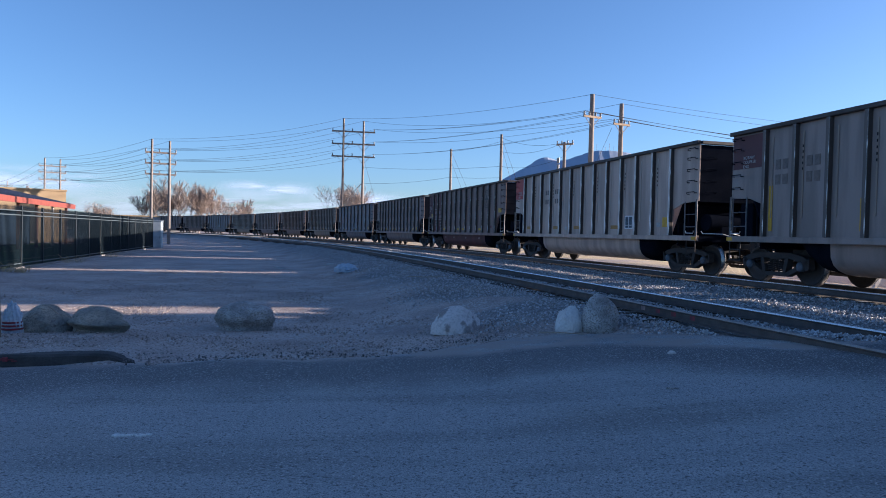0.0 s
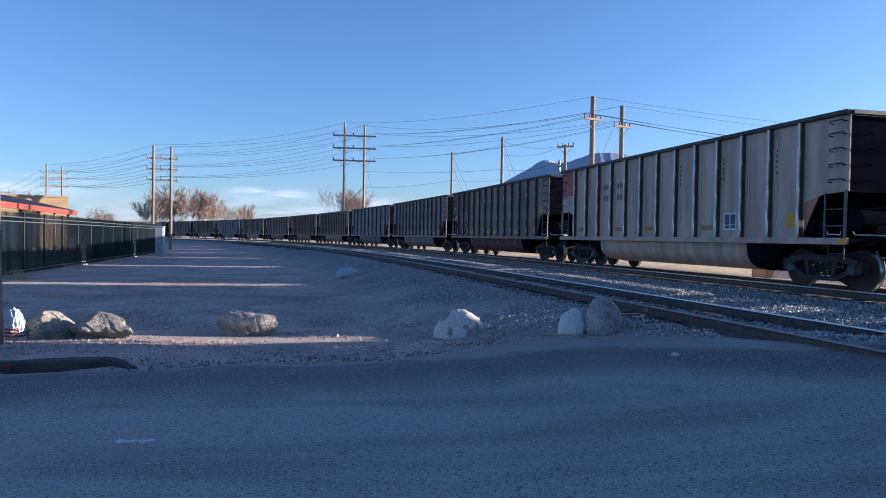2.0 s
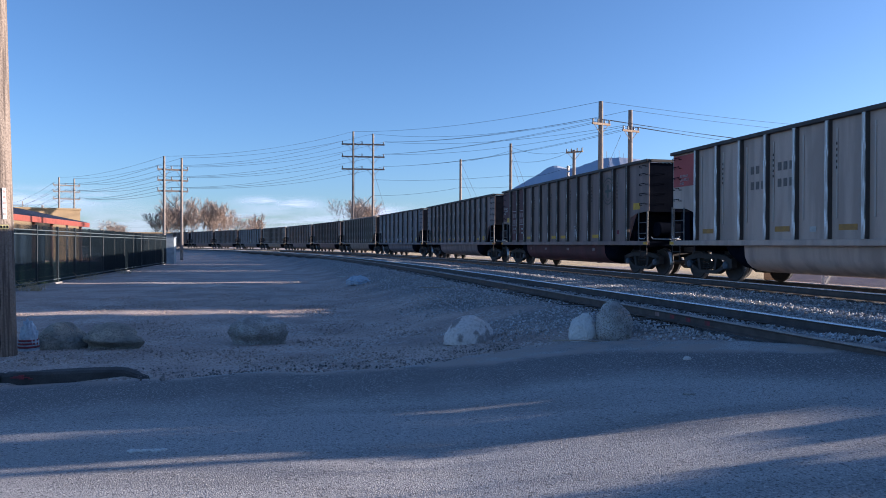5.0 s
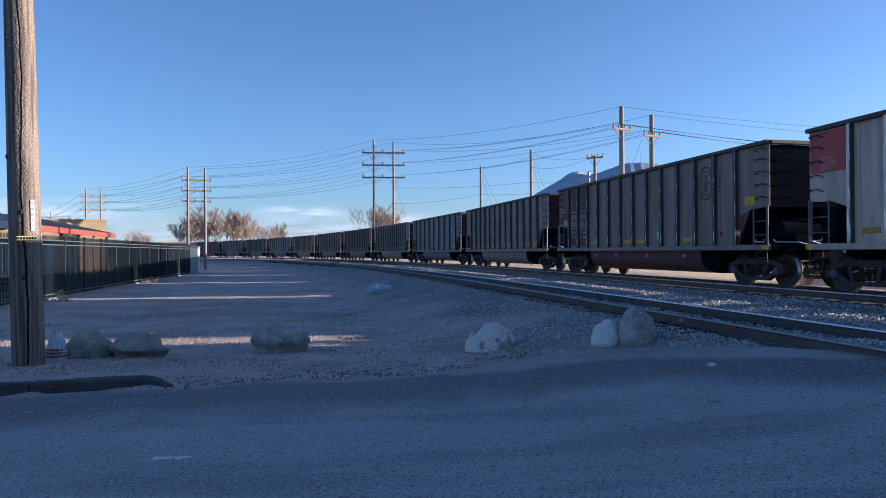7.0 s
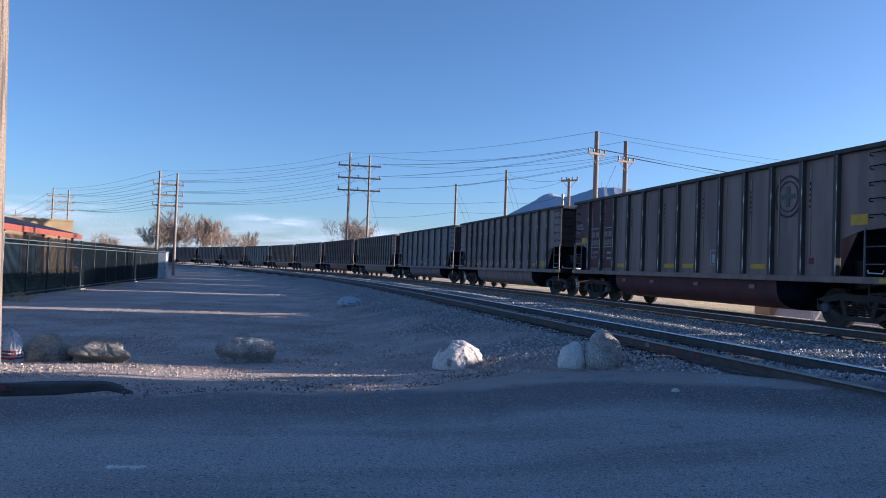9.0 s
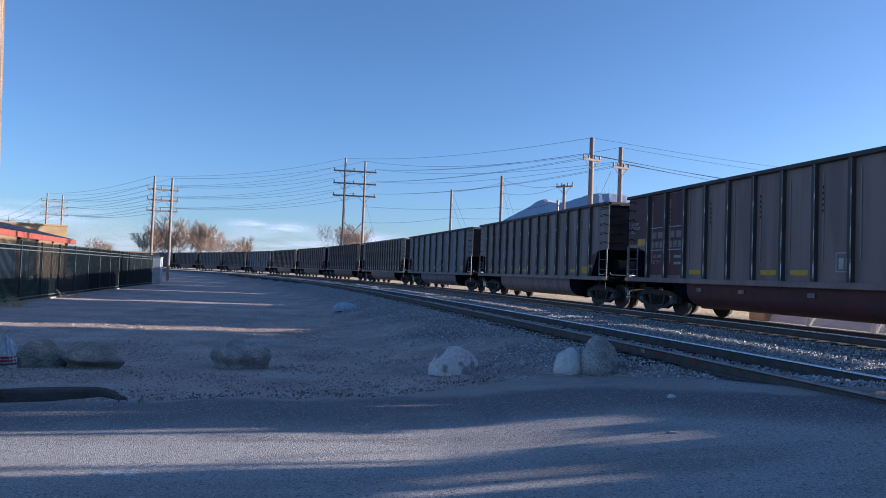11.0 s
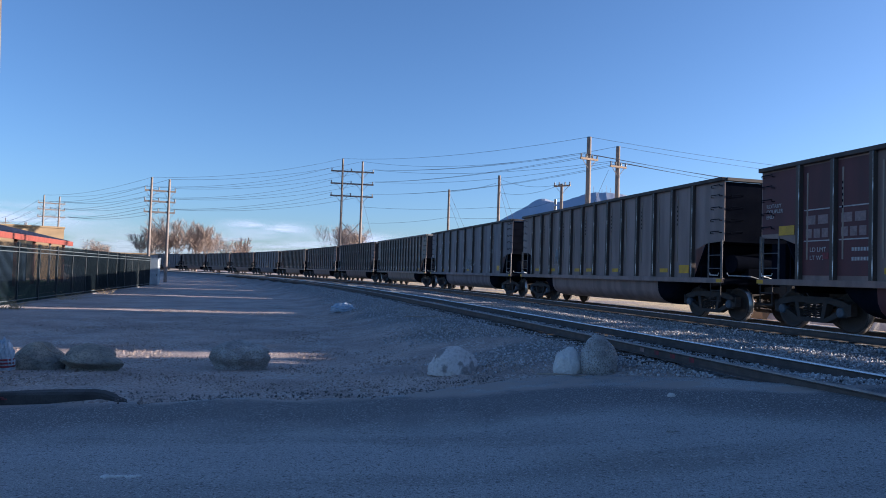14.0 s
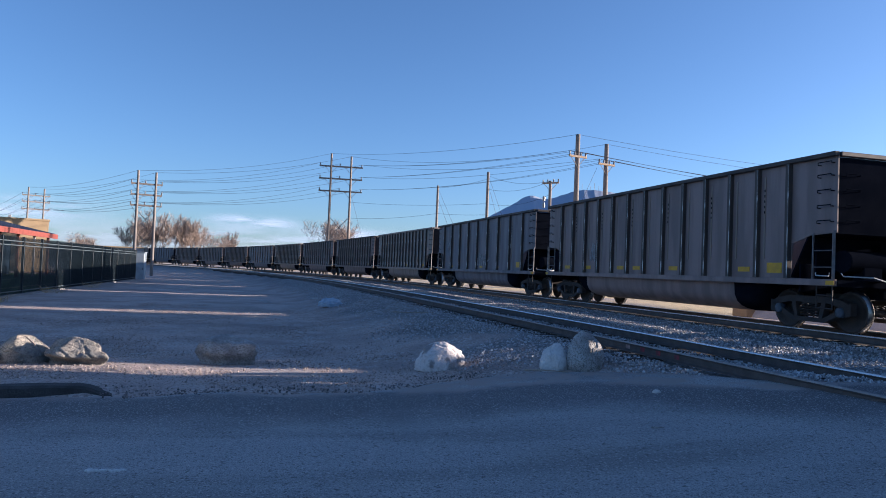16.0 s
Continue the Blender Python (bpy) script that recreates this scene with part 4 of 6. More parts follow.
KIND = {
    "lead": lambda: build_car("lead", marks=marks_lead),
    "grey": lambda: build_car("grey", marks=marks_grey),
    "maroon": lambda: build_car("brown", tub=M["maroon"], marks=marks_maroon),
    "dark": lambda: build_car("dark", marks=marks_dark),
    "blue": lambda: build_car("blue", ribs=9, marks=marks_blue),
    "tan": lambda: build_car("tan", ribs=16, marks=marks_plain),
    "plain": lambda: build_car("dark", marks=marks_plain),
    "brown": lambda: build_car("brown", ribs=15, marks=marks_plain),
}
ORDER = ["grey", "dark", "lead", "grey", "maroon", "dark", "blue", "tan", "brown", "plain", "tan", "blue", "brown", "plain", "brown", "blue", "tan", "plain", "brown", "blue", "dark"]
FIRST = -3
CARS, SEEN = [], {}
for i, kind in enumerate(ORDER):
    if kind not in SEEN:
        SEEN[kind] = KIND[kind]()
        CARS.append(SEEN[kind])
    else:
        CARS.append(copy_thing(SEEN[kind], Matrix()))


# ---- utility pole, guy guard, kerb ----
def gz(x, y):
    return ground_z(x, y)


def pole_bm(r0, r1, height, sides=20, crooked=0.0, seed=1):
    """A tapered round pole with checks and slight waviness."""
    bm = bmesh.new()
    rings = []
    steps = max(6, int(height / 0.35))
    for i in range(steps + 1):
        z = height * i / steps
        r = r0 + (r1 - r0) * i / steps
        ring = []
        for k in range(sides):
            a = 2 * math.pi * k / sides
            rr = r * (1 + 0.025 * noise.noise(Vector((math.cos(a) * 2, math.sin(a) * 2, z * 0.5 + seed))))
            if sides >= 16 and k == 11:
                rr *= 0.93
            ring.append(bm.verts.new((rr * math.cos(a) + crooked * math.sin(z * 0.3), rr * math.sin(a), z)))
        rings.append(ring)
    for a, b in zip(rings, rings[1:]):
        for k in range(sides):
            bm.faces.new((a[k], a[(k + 1) % sides], b[(k + 1) % sides], b[k])).smooth = True
    bm.faces.new(rings[-1])
    return bm


PX, PY = -7.25, 10.86
near_pole = tagged(empty("utility_pole", pose(PX, PY, -0.24, 0, -1.45, 0)), "weathered brown timber utility pole with a long drying crack", "utility pole")
part("shaft", pole_bm(0.240, 0.190, 13.0, 28), M["pole"], near_pole)
bm = bmesh.new()
crack = []
for k in range(60):
    z0 = 0.05 + 0.2 * k
    ang = -1.04 + 0.10 * math.sin(k * 0.33) + 0.03 * math.sin(k * 1.7)
    r = 0.240 - 0.0038 * z0
    crack.append(((r - 0.004) * math.cos(ang), (r - 0.004) * math.sin(ang), z0))
tube(bm, crack, 0.015, 5, 0.008)
part("drying_crack", bm, M["black"], near_pole)
for z, a in ((2.5, -1.2), (3.4, -2.2), (4.4, -1.4), (1.45, -1.15), (5.3, -1.9)):
    bm = bmesh.new()
    bmesh.ops.create_icosphere(bm, subdivisions=2, radius=0.028, matrix=Matrix.Translation((0.232 * math.cos(a), 0.232 * math.sin(a), z)) @ Matrix.Diagonal((1, 0.6, 1.7, 1)))
    part("knot", bm, M["cast"], near_pole)
M["yellow_tag"] = material("pale_yellow_plastic_tag", (0.50, 0.46, 0.22), (0.42, 0.38, 0.18), 0.6, 0, 9, 60, 0)
bm = boxes((-0.14, 0.14, -0.012, 0.0, -0.035, 0.035), bev=0.004)
tag = part("yellow_tag", bm, M["yellow_tag"], near_pole, "small yellow number tag", pose(0.149, -0.187, 2.08, 0, 0, 39))
for k in range(7):
    part("tag_bar", boxes((-0.13 + 0.04 * k, -0.105 + 0.04 * k, -0.016, -0.012, -0.018, 0.018)), M["black"], tag)
M["pale_metal"] = material("pale_galvanised_metal", (0.36, 0.36, 0.37), (0.27, 0.27, 0.28), 0.6, 0.4, 8, 60, 0.1, 0.002)
st = part("metal_strip", boxes((-0.032, 0.032, -0.010, 0.0, 0, 0.50), bev=0.003), M["pale_metal"], near_pole, "pale metal marker strip", pose(0.205, -0.112, 2.20, 0, 0, 62))
for k in range(5):
    part("strip_bar", boxes((-0.02, 0.02, -0.014, -0.010, 0.06 + 0.09 * k, 0.10 + 0.09 * k)), M["stencil_dim"], st)

M["guard"] = material("faded_yellow_plastic", (0.60, 0.54, 0.28), (0.50, 0.45, 0.26), 0.55, 0, 6, 50, 0.1, 0.002)
guy = tagged(empty("guy_wire", pose(-8.70, 10.95, -0.20)), "steel guy wire with a faded yellow plastic guard", "guy wire")
bm = bmesh.new()
d = Vector((-0.50, -0.85, 1.45)).normalized()
tube(bm, [Vector((0, 0, -0.1)), d * 12.0], 0.012, 5)
part("cable", bm, M["wire"], guy)
bm = bmesh.new()
tube(bm, [d * 0.55, d * 2.6], 0.055, 10)
part("guard", bm, M["guard"], guy, "faded yellow plastic tube")
bm = bmesh.new()
tube(bm, [Vector((0, 0, -0.1)), d * 0.5], 0.020, 6)
tube(bm, [d * 0.30 + Vector((-0.06, 0, 0)), d * 0.34 + Vector((0.06, 0, 0.02))], 0.02, 5)
part("anchor_clamp", bm, M["pale_metal"], guy)

kerb = tagged(empty("kerb"), "low dark concrete kerb with a smear of red spray paint", "kerb", kind="structure")


def kerb_y(x):
    return 9.30 + (x + 4.24) * 0.205 if x > -9 else 9.30 - 4.76 * 0.205


for i in range(14):
    x1 = -4.15 - 1.83 * i
    x0 = x1 - 1.82
    a, b = Vector((x0, kerb_y(x0), 0)), Vector((x1, kerb_y(x1), 0))
    c = (a + b) / 2
    length = (b - a).length
    bm = bmesh.new()
    box(bm, -length / 2, length / 2, 0, 0.24, -0.20, 0.125, 0.03)
    bmesh.ops.subdivide_edges(bm, edges=[e for e in bm.edges if e.calc_length() > 1.0], cuts=11)
    fall = (road_z(x1) - road_z(x0)) / length
    for v in bm.verts:
        u = v.co.x / length + 0.5
        v.co.z += fall * v.co.x + 0.012 * noise.noise(Vector((v.co.x * 3 + i * 9, v.co.y * 6, v.co.z * 4)))
        v.co.y += 0.014 * noise.noise(Vector((v.co.x * 4 + i * 5, 7, v.co.z * 5)))
        if i == 0 and v.co.z > 0:
            v.co.z -= 0.13 * smooth((u - 0.75) / 0.25)
    part("kerb_stone", bm, M["kerb"], kerb, m=pose(c.x, c.y, road_z(c.x), 0, 0, math.degrees(math.atan2(b.y - a.y, b.x - a.x))))
bm = bmesh.new()
rng = random.Random(3)
for k in range(9):
    x = -5.72 + rng.gauss(0, 0.06)
    z = road_z(x) + rng.uniform(0.03, 0.09)
    box(bm, x - 0.03, x + 0.03, kerb_y(x) - 0.020, kerb_y(x) + 0.002, z, z + rng.uniform(0.008, 0.03))
part("spray_mark", bm, M["red_paint"], kerb, "faded red spray paint")


# ---- boulders ----
def boulder(label, x, y, size, seed, mat, turn=0.0, lumps=0.22, sink=0.05, flats=9, cut=0.80, base=-0.35, rough=1.0, under=0.0, peak=0.0):
    """A broken boulder: a ball cut by random planes, then roughened at three scales."""
    rng = random.Random(int(seed * 10))
    planes = []
    for _ in range(flats):
        u = Vector((rng.uniform(-1, 1), rng.uniform(-1, 1), rng.uniform(-0.3, 1))).normalized()
        planes.append((u, rng.uniform(cut, 0.95)))
    bm = bmesh.new()
    bmesh.ops.create_icosphere(bm, subdivisions=6, radius=1.0)
    off = Vector((seed * 7.1, seed * 3.3, seed))
    for v in bm.verts:
        p = v.co.copy()
        r = 1 + lumps * noise.noise(p * 1.1 + off)
        for u, h in planes:
            c = p.dot(u)
            if c * r > h:
                r = 0.12 * r + 0.88 * h / c
        r += rough * (0.075 * noise.noise(p * 3.2 + off) + 0.042 * noise.noise(p * 8.0 + off) + 0.024 * noise.noise(p * 20.0 + off) + 0.012 * noise.noise(p * 45.0 + off))
        r -= rough * 0.10 * max(0.0, 0.12 - abs(noise.noise(p * 1.9 + off * 2))) / 0.12
        v.co = p * r
        if v.co.z < base:
            v.co.z = base + (v.co.z - base) * 0.05
    for f in bm.faces:
        f.smooth = True
    zs = [v.co.z for v in bm.verts]
    lo, hi = min(zs), max(zs)
    x0, x1 = min(v.co.x for v in bm.verts), max(v.co.x for v in bm.verts)
    y0, y1 = min(v.co.y for v in bm.verts), max(v.co.y for v in bm.verts)
    for v in bm.verts:
        v.co = Vector((((v.co.x - x0) / (x1 - x0) - 0.5) * size[0], ((v.co.y - y0) / (y1 - y0) - 0.5) * size[1], (v.co.z - lo) / (hi - lo) * (size[2] + sink)))
        u = v.co.z / (size[2] + sink)
        if under and u < 0.5:
            k = under * smooth((0.5 - u) / 0.35)
            v.co.x *= 1 - 0.35 * k
            if v.co.y < 0:
                v.co.y *= 1 - k
        if peak:
            v.co.z *= 1 - 0.55 * smooth(abs(v.co.x / size[0] - peak) / 0.6)
    ob = part("boulder", bm, mat, m=pose(x, y, gz(x, y) - sink, 0, 0, turn))
    return tagged(ob, label, "boulder", "row of boulders")


M["granite"] = material("speckled_grey_granite", (0.52, 0.505, 0.485), (0.27, 0.262, 0.252), 0.9, 0, 3.6, 42, 1.0, 0.03, third=(0.16, 0.15, 0.14), grain=(0.48, 0.62, 0.8))
M["pale_rock"] = material("pale_pinkish_white_stone", (0.62, 0.575, 0.555), (0.25, 0.225, 0.22), 0.85, 0, 3.2, 26, 0.6, 0.015, third=(0.38, 0.35, 0.33), spread=(0.52, 0.58))
M["white_rock"] = material("chalky_white_stone", (0.66, 0.64, 0.61), (0.54, 0.52, 0.50), 0.85, 0, 2.5, 26, 0.5, 0.012, third=(0.46, 0.44, 0.42))
M["tan_rock"] = material("lichen_stained_tan_rock", (0.48, 0.425, 0.345), (0.19, 0.195, 0.185), 0.9, 0, 2.4, 45, 1.0, 0.03, third=(0.13, 0.122, 0.11), grain=(0.48, 0.62, 0.8))
boulder("blue-grey rough boulder lying against another beside the pole", -6.97, 12.05, (1.30, 0.9, 0.48), 2.2, M["tan_rock"], 10, 0.2, flats=16, cut=0.52, rough=0.55, peak=0.06)
boulder("tan rough boulder with a dark undercut side on the dirt", -5.88, 11.82, (1.42, 0.80, 0.44), 5.7, M["tan_rock"], -8, 0.2, flats=16, cut=0.58, rough=0.5, under=0.75)
boulder("speckled grey granite boulder on the dirt", -3.74, 13.22, (1.20, 0.82, 0.55), 8.3, M["granite"], 5, 0.20, flats=14, cut=0.66, base=-0.30, rough=0.42, under=0.35)
boulder("pale pinkish-white boulder with dark patches", 0.27, 12.10, (0.92, 0.66, 0.47), 4.1, M["pale_rock"], 15, 0.16, flats=11, cut=0.72, base=-0.05, rough=0.45)
boulder("small chalky white boulder touching a grey one", 2.19, 11.62, (0.56, 0.50, 0.43), 6.6, M["white_rock"], 60, 0.14, flats=6, cut=0.86, base=-0.30, rough=0.6)
boulder("rounded brown-grey granite boulder beside the rails", 2.68, 11.50, (0.72, 0.62, 0.62), 17.9, M["granite"], 75, 0.12, flats=6, cut=0.86, base=-0.50, rough=0.5)
boulder("blocky white boulder by the steel fence", -14.2, 17.75, (0.86, 0.75, 0.62), 21.2, M["white_rock"], 15, 0.15, flats=8, cut=0.62)

# dirt pads and scraps on the lot
M["plastic"] = material("crumpled_pale_blue_plastic", (0.50, 0.56, 0.62), (0.30, 0.40, 0.52), 0.35, 0, 7, 30, 0.5, 0.02)


def crumpled(name, label, category, x, y, size, seed, mat, z=None, turn=0):
    bm = bmesh.new()
    bmesh.ops.create_icosphere(bm, subdivisions=4, radius=1.0)
    for v in bm.verts:
        p = v.co.copy()
        r = 0.85 + 0.30 * abs(noise.noise(p * 2.2 + Vector((seed, 0, 0)))) + 0.16 * abs(noise.noise(p * 5 + Vector((0, seed, 0)))) + 0.05 * noise.noise(p * 11)
        v.co = p * r
        v.co.z = max(v.co.z, -0.25)
        v.co = Vector((v.co.x * size[0] / 2, v.co.y * size[1] / 2, (v.co.z + 0.25) * size[2] / 1.3))
    return tagged(part(name, bm, mat, m=pose(x, y, (gz(x, y) if z is None else z) - 0.01, 0, 0, turn)), label, category)


crumpled("plastic_sheet", "crumpled pale blue plastic sheet on the gravel", "litter", -4.35, 31.2, (1.15, 0.8, 0.42), 3.0, M["plastic"])
for i, (x, y, w) in enumerate(((-8.9, 37.5, 0.7), (-8.4, 36.2, 0.6), (-6.0, 37.4, 1.0), (-4.6, 35.9, 0.5), (-2.0, 13.0, 0.10), (-1.85, 10.75, 0.10))):
    crumpled("paper_scrap", "flattened pale scrap lying on the dirt", "litter", x, y, (w, w * 0.5, 0.07), 5.0 + i, M["stencil"], turn=20 * i)
# sack behind the pole
sack = crumpled("sack", "pale grey sack with red printed stripes leaning on the pole", "sack", -7.22, 11.55, (0.32, 0.30, 0.55), 9.0, M["plastic"])
for k in range(3):
    bm = bmesh.new()
    disc(bm, [(0, 0.165 - 0.006 * k), (0.030, 0.165 - 0.006 * k)], 18)
    part("printed_stripe", bm, M["red_paint"], sack, "dull red stripe", pose(0, 0, 0.06 + 0.055 * k, 90, 0, 0))
M["stick"] = material("bleached_stick", (0.42, 0.36, 0.29), (0.30, 0.25, 0.2), 0.9, 0, 5, 50)
for pts in ([(-0.34, 0.02, 0.02), (-0.1, 0, 0.03), (0.15, -0.05, 0.03), (0.42, -0.06, 0.02)],):
    bm = bmesh.new()
    tube(bm, pts, 0.014, 5, 0.008)
    tagged(part("stick", bm, M["stick"], m=pose(1.95, 11.15, road_z(1.95) + 0.012)), "thin bleached stick at the asphalt edge", "stick")
bm = bmesh.new()
tube(bm, [(-0.9, 0, 0.05), (-0.3, 0.15, 0.04), (0.4, 0.5, 0.04), (0.9, 0.9, 0.05)], 0.016, 5, 0.010)
tagged(part("stick", bm, M["stick"], m=pose(-0.2, 22.2, gz(-0.2, 22.2) + 0.01)), "long dry branch lying on the ballast slope", "stick")
bm = bmesh.new()
tube(bm, [(-0.12, 0.0, 0.50), (0.10, -0.10, 0.38)], 0.012, 5)
tagged(part("stick", bm, M["stick"], m=pose(-6.62, 11.78, -0.30)), "pale twig resting on the boulder", "stick")
crumpled("stone", "small pale stone on the asphalt", "stone", 3.06, 9.02, (0.11, 0.07, 0.05), 7.7, M["white_rock"], road_z(3.06) + 0.012)
crumpled("stone", "flat dark stone on the asphalt", "stone", 2.45, 7.15, (0.15, 0.05, 0.025), 2.7, M["granite"], road_z(2.45) + 0.008)
# worn road marking
bm = bmesh.new()
rng = random.Random(11)
for k in range(34):
    x, y = -2.64 + rng.uniform(-0.15, 0.15), 5.85 + rng.uniform(-0.035, 0.035)
    box(bm, x - rng.uniform(0.004, 0.03), x + rng.uniform(0.004, 0.03), y - 0.008, y + 0.008, road_z(x) + 0.0, road_z(x) + 0.018)
tagged(part("paint_mark", bm, M["white_paint"]), "worn scribble of white survey paint on asphalt", "road marking", kind="structure")

# ---- steel fence ----
FENCE_H = 2.88
# rails paler than the pickets: sky sheen put into their colour
M["fence_rail"] = material("skylit_rail_steel", (0.085, 0.105, 0.115), (0.06, 0.08, 0.09), 0.5, 0, 6, 60, 0.05, 0.001)
M["navy"] = material("dark_navy_paint_and_shade", (0.009, 0.020, 0.040), (0.013, 0.027, 0.052), 0.9, 0, 3, 60, 0.2, 0.003, spec=0.15)


def fence_at(y):
    return -11.6 - 0.25 * y, y


fence = tagged(empty("steel_fence"), "tall dark blue-green steel picket fence with two top rails", "fence")
post = mesh_of("post", boxes((-0.05, 0.05, -0.05, 0.05, -0.1, FENCE_H + 0.02), bev=0.008), M["fence"])
picket_bm = bmesh.new()
box(picket_bm, -0.0125, 0.0125, -0.0125, 0.0125, 0.08, FENCE_H - 0.05)
bmesh.ops.create_cone(picket_bm, segments=4, radius1=0.018, radius2=0.0, depth=0.09, cap_ends=False, matrix=Matrix.Translation((0, 0, FENCE_H - 0.005)) @ Matrix.Rotation(radians(45), 4, "Z"))
picket = mesh_of("picket", picket_bm, M["fence"])
PANEL = 3.04
STEPY = 2.95
ANG = math.degrees(math.atan2(1, -0.25))
rail_mesh_fence = mesh_of("fence_rail", boxes((0.05, PANEL - 0.05, -0.022, 0.022, -0.022, 0.022), bev=0.004), M["fence_rail"])
footing = mesh_of("footing", boxes((0.0, PANEL, -0.12, 0.12, -0.15, 0.07), bev=0.02), M["concrete"])
# dark sheets added behind the far panels, short of the picket tops
screen = mesh_of("privacy_screen", boxes((0.06, PANEL - 0.06, 0.024, 0.034, 0.10, 2.15)), M["navy"])
verts_far, faces_far = [], []
for k in range(20):
    y = 11.25 + STEPY * k
    x, _ = fence_at(y)
    z = gz(x, y)
    part("post", post, None, fence, m=pose(x, y, z, 0, 0, ANG))
    if k == 19:
        break
    for h in (0.22, FENCE_H - 0.42, FENCE_H - 0.22):
        part("fence_rail", rail_mesh_fence, None, fence, m=pose(x, y, z + h, 0, 0, ANG))
    dx, dy = math.cos(radians(ANG)), math.sin(radians(ANG))
    part("footing", footing, None, fence, "pale concrete footing strip", pose(x, y, z, 0, 0, ANG))
    if k >= 11:
        part("privacy_screen", screen, None, fence, "dark navy sheet behind the lower pickets", pose(x, y, z, 0, 0, ANG))
    for j in range(1, 23):
        d = PANEL * j / 23
        px, py = x + dx * d, y + dy * d
        if 2 <= k <= 14:
            part("picket", picket, None, fence, m=pose(px, py, z, 0, 0, ANG))
        else:
            n0 = len(verts_far)
            for cz in (0.08, FENCE_H):
                for cx, cy in ((-1, -1), (1, -1), (1, 1), (-1, 1)):
                    verts_far.append((px + cx * 0.0125, py + cy * 0.0125, z + cz))
            faces_far += [(n0, n0 + 1, n0 + 5, n0 + 4), (n0 + 1, n0 + 2, n0 + 6, n0 + 5), (n0 + 2, n0 + 3, n0 + 7, n0 + 6), (n0 + 3, n0, n0 + 4, n0 + 7), (n0 + 4, n0 + 5, n0 + 6, n0 + 7)]
me = bpy.data.meshes.new("picket_stretch")
me.from_pydata(verts_far, [], faces_far)
me.materials.append(M["fence"])
tagged(part("picket_stretch", me, None, fence), kind="stuff")

# dry weeds at the fence's foot
M["straw"] = material("dry_straw", (0.56, 0.45, 0.27), (0.42, 0.33, 0.19), 0.95, 0, 6, 50, 0)
rng = random.Random(21)
for cx, cy, n in ((-18.6, 29.2, 60), (-20.6, 37.5, 26), (-17.2, 24.4, 18), (-22.6, 46, 22)):
    bm = bmesh.new()
    for _ in range(n):
        a, s = rng.uniform(0, 2 * math.pi), rng.uniform(0.15, 0.75)
        b0 = Vector((rng.uniform(-0.5, 0.5), rng.uniform(-0.3, 0.3), 0))
        tip = b0 + Vector((math.cos(a) * s, math.sin(a) * s * 0.6, rng.uniform(0.08, 0.5)))
        tube(bm, [b0, b0.lerp(tip, 0.5) + Vector((0, 0, 0.08)), tip], 0.010, 3, 0.004, cap=False)
    tagged(part("dry_weed", bm, M["straw"], m=pose(cx + 0.45, cy, gz(cx, cy))), "clump of dry straw-coloured weeds by the fence", "weeds", "weeds by the fence")

# equipment cabinet at the fence's end
M["cabinet"] = material("pale_blue_grey_cabinet_paint", (0.36, 0.42, 0.46), (0.28, 0.33, 0.36), 0.5, 0, 2, 40, 0.1, 0.002)
cab = tagged(empty("signal_cabinet", pose(-28.8, 69.2, LOT_Z, 0, 0, 14)), "pale blue-grey steel equipment cabinet at the end of the fence", "cabinet")
part("housing", boxes((-0.80, 0.50, -0.6, 0.6, 0.0, 2.65), bev=0.03), M["cabinet"], cab)
part("roof_cap", boxes((-0.85, 0.55, -0.65, 0.65, 2.65, 2.73), bev=0.02), M["cabinet"], cab)
dr = part("door", boxes((-0.35, 0.44, -0.63, -0.60, 0.12, 2.5), bev=0.006), M["cabinet"], cab)
part("handle", boxes((0.36, 0.40, -0.66, -0.63, 0.95, 1.15), bev=0.005), M["cast"], dr)
bm = bmesh.new()
tube(bm, [(-0.7, -0.3, 2.7), (-0.7, -0.3, 3.0), (-0.3, -0.3, 3.06), (0.1, -0.3, 2.96), (0.3, -0.3, 2.7)], 0.03, 6)
part("conduit", bm, M["pale_metal"], cab)


# ---- power line structures ----
def crossarm(bm, a, b, w=0.10, h=0.13):
    a, b = Vector(a), Vector(b)
    d = (b - a).normalized()
    u = d.cross(Vector((0, 0, 1))).normalized() * w / 2
    v = Vector((0, 0, h / 2))
    vs = [bm.verts.new(p + su * u + sv * v) for p in (a, b) for su, sv in ((-1, -1), (1, -1), (1, 1), (-1, 1))]
    for q in ((0, 1, 2, 3), (7, 6, 5, 4), (0, 4, 5, 1), (1, 5, 6, 2), (2, 6, 7, 3), (3, 7, 4, 0)):
        bm.faces.new([vs[i] for i in q])


def insulator(parent, p, r=0.09, h=0.34):
    def make():
        bm = bmesh.new()
        prof = [(0, r * 0.4)]
        for k in range(4):
            prof += [(h * (k + 0.2) / 4, r), (h * (k + 0.6) / 4, r * 0.9), (h * (k + 0.9) / 4, r * 0.45)]
        disc(bm, prof, 8)
        bmesh.ops.rotate(bm, verts=bm.verts, matrix=Matrix.Rotation(radians(90), 3, "X"))
        return mesh_of("insulator", bm, M["insulator"])
    part("insulator", cached(("ins", r, h), make), None, parent, m=pose(*p))


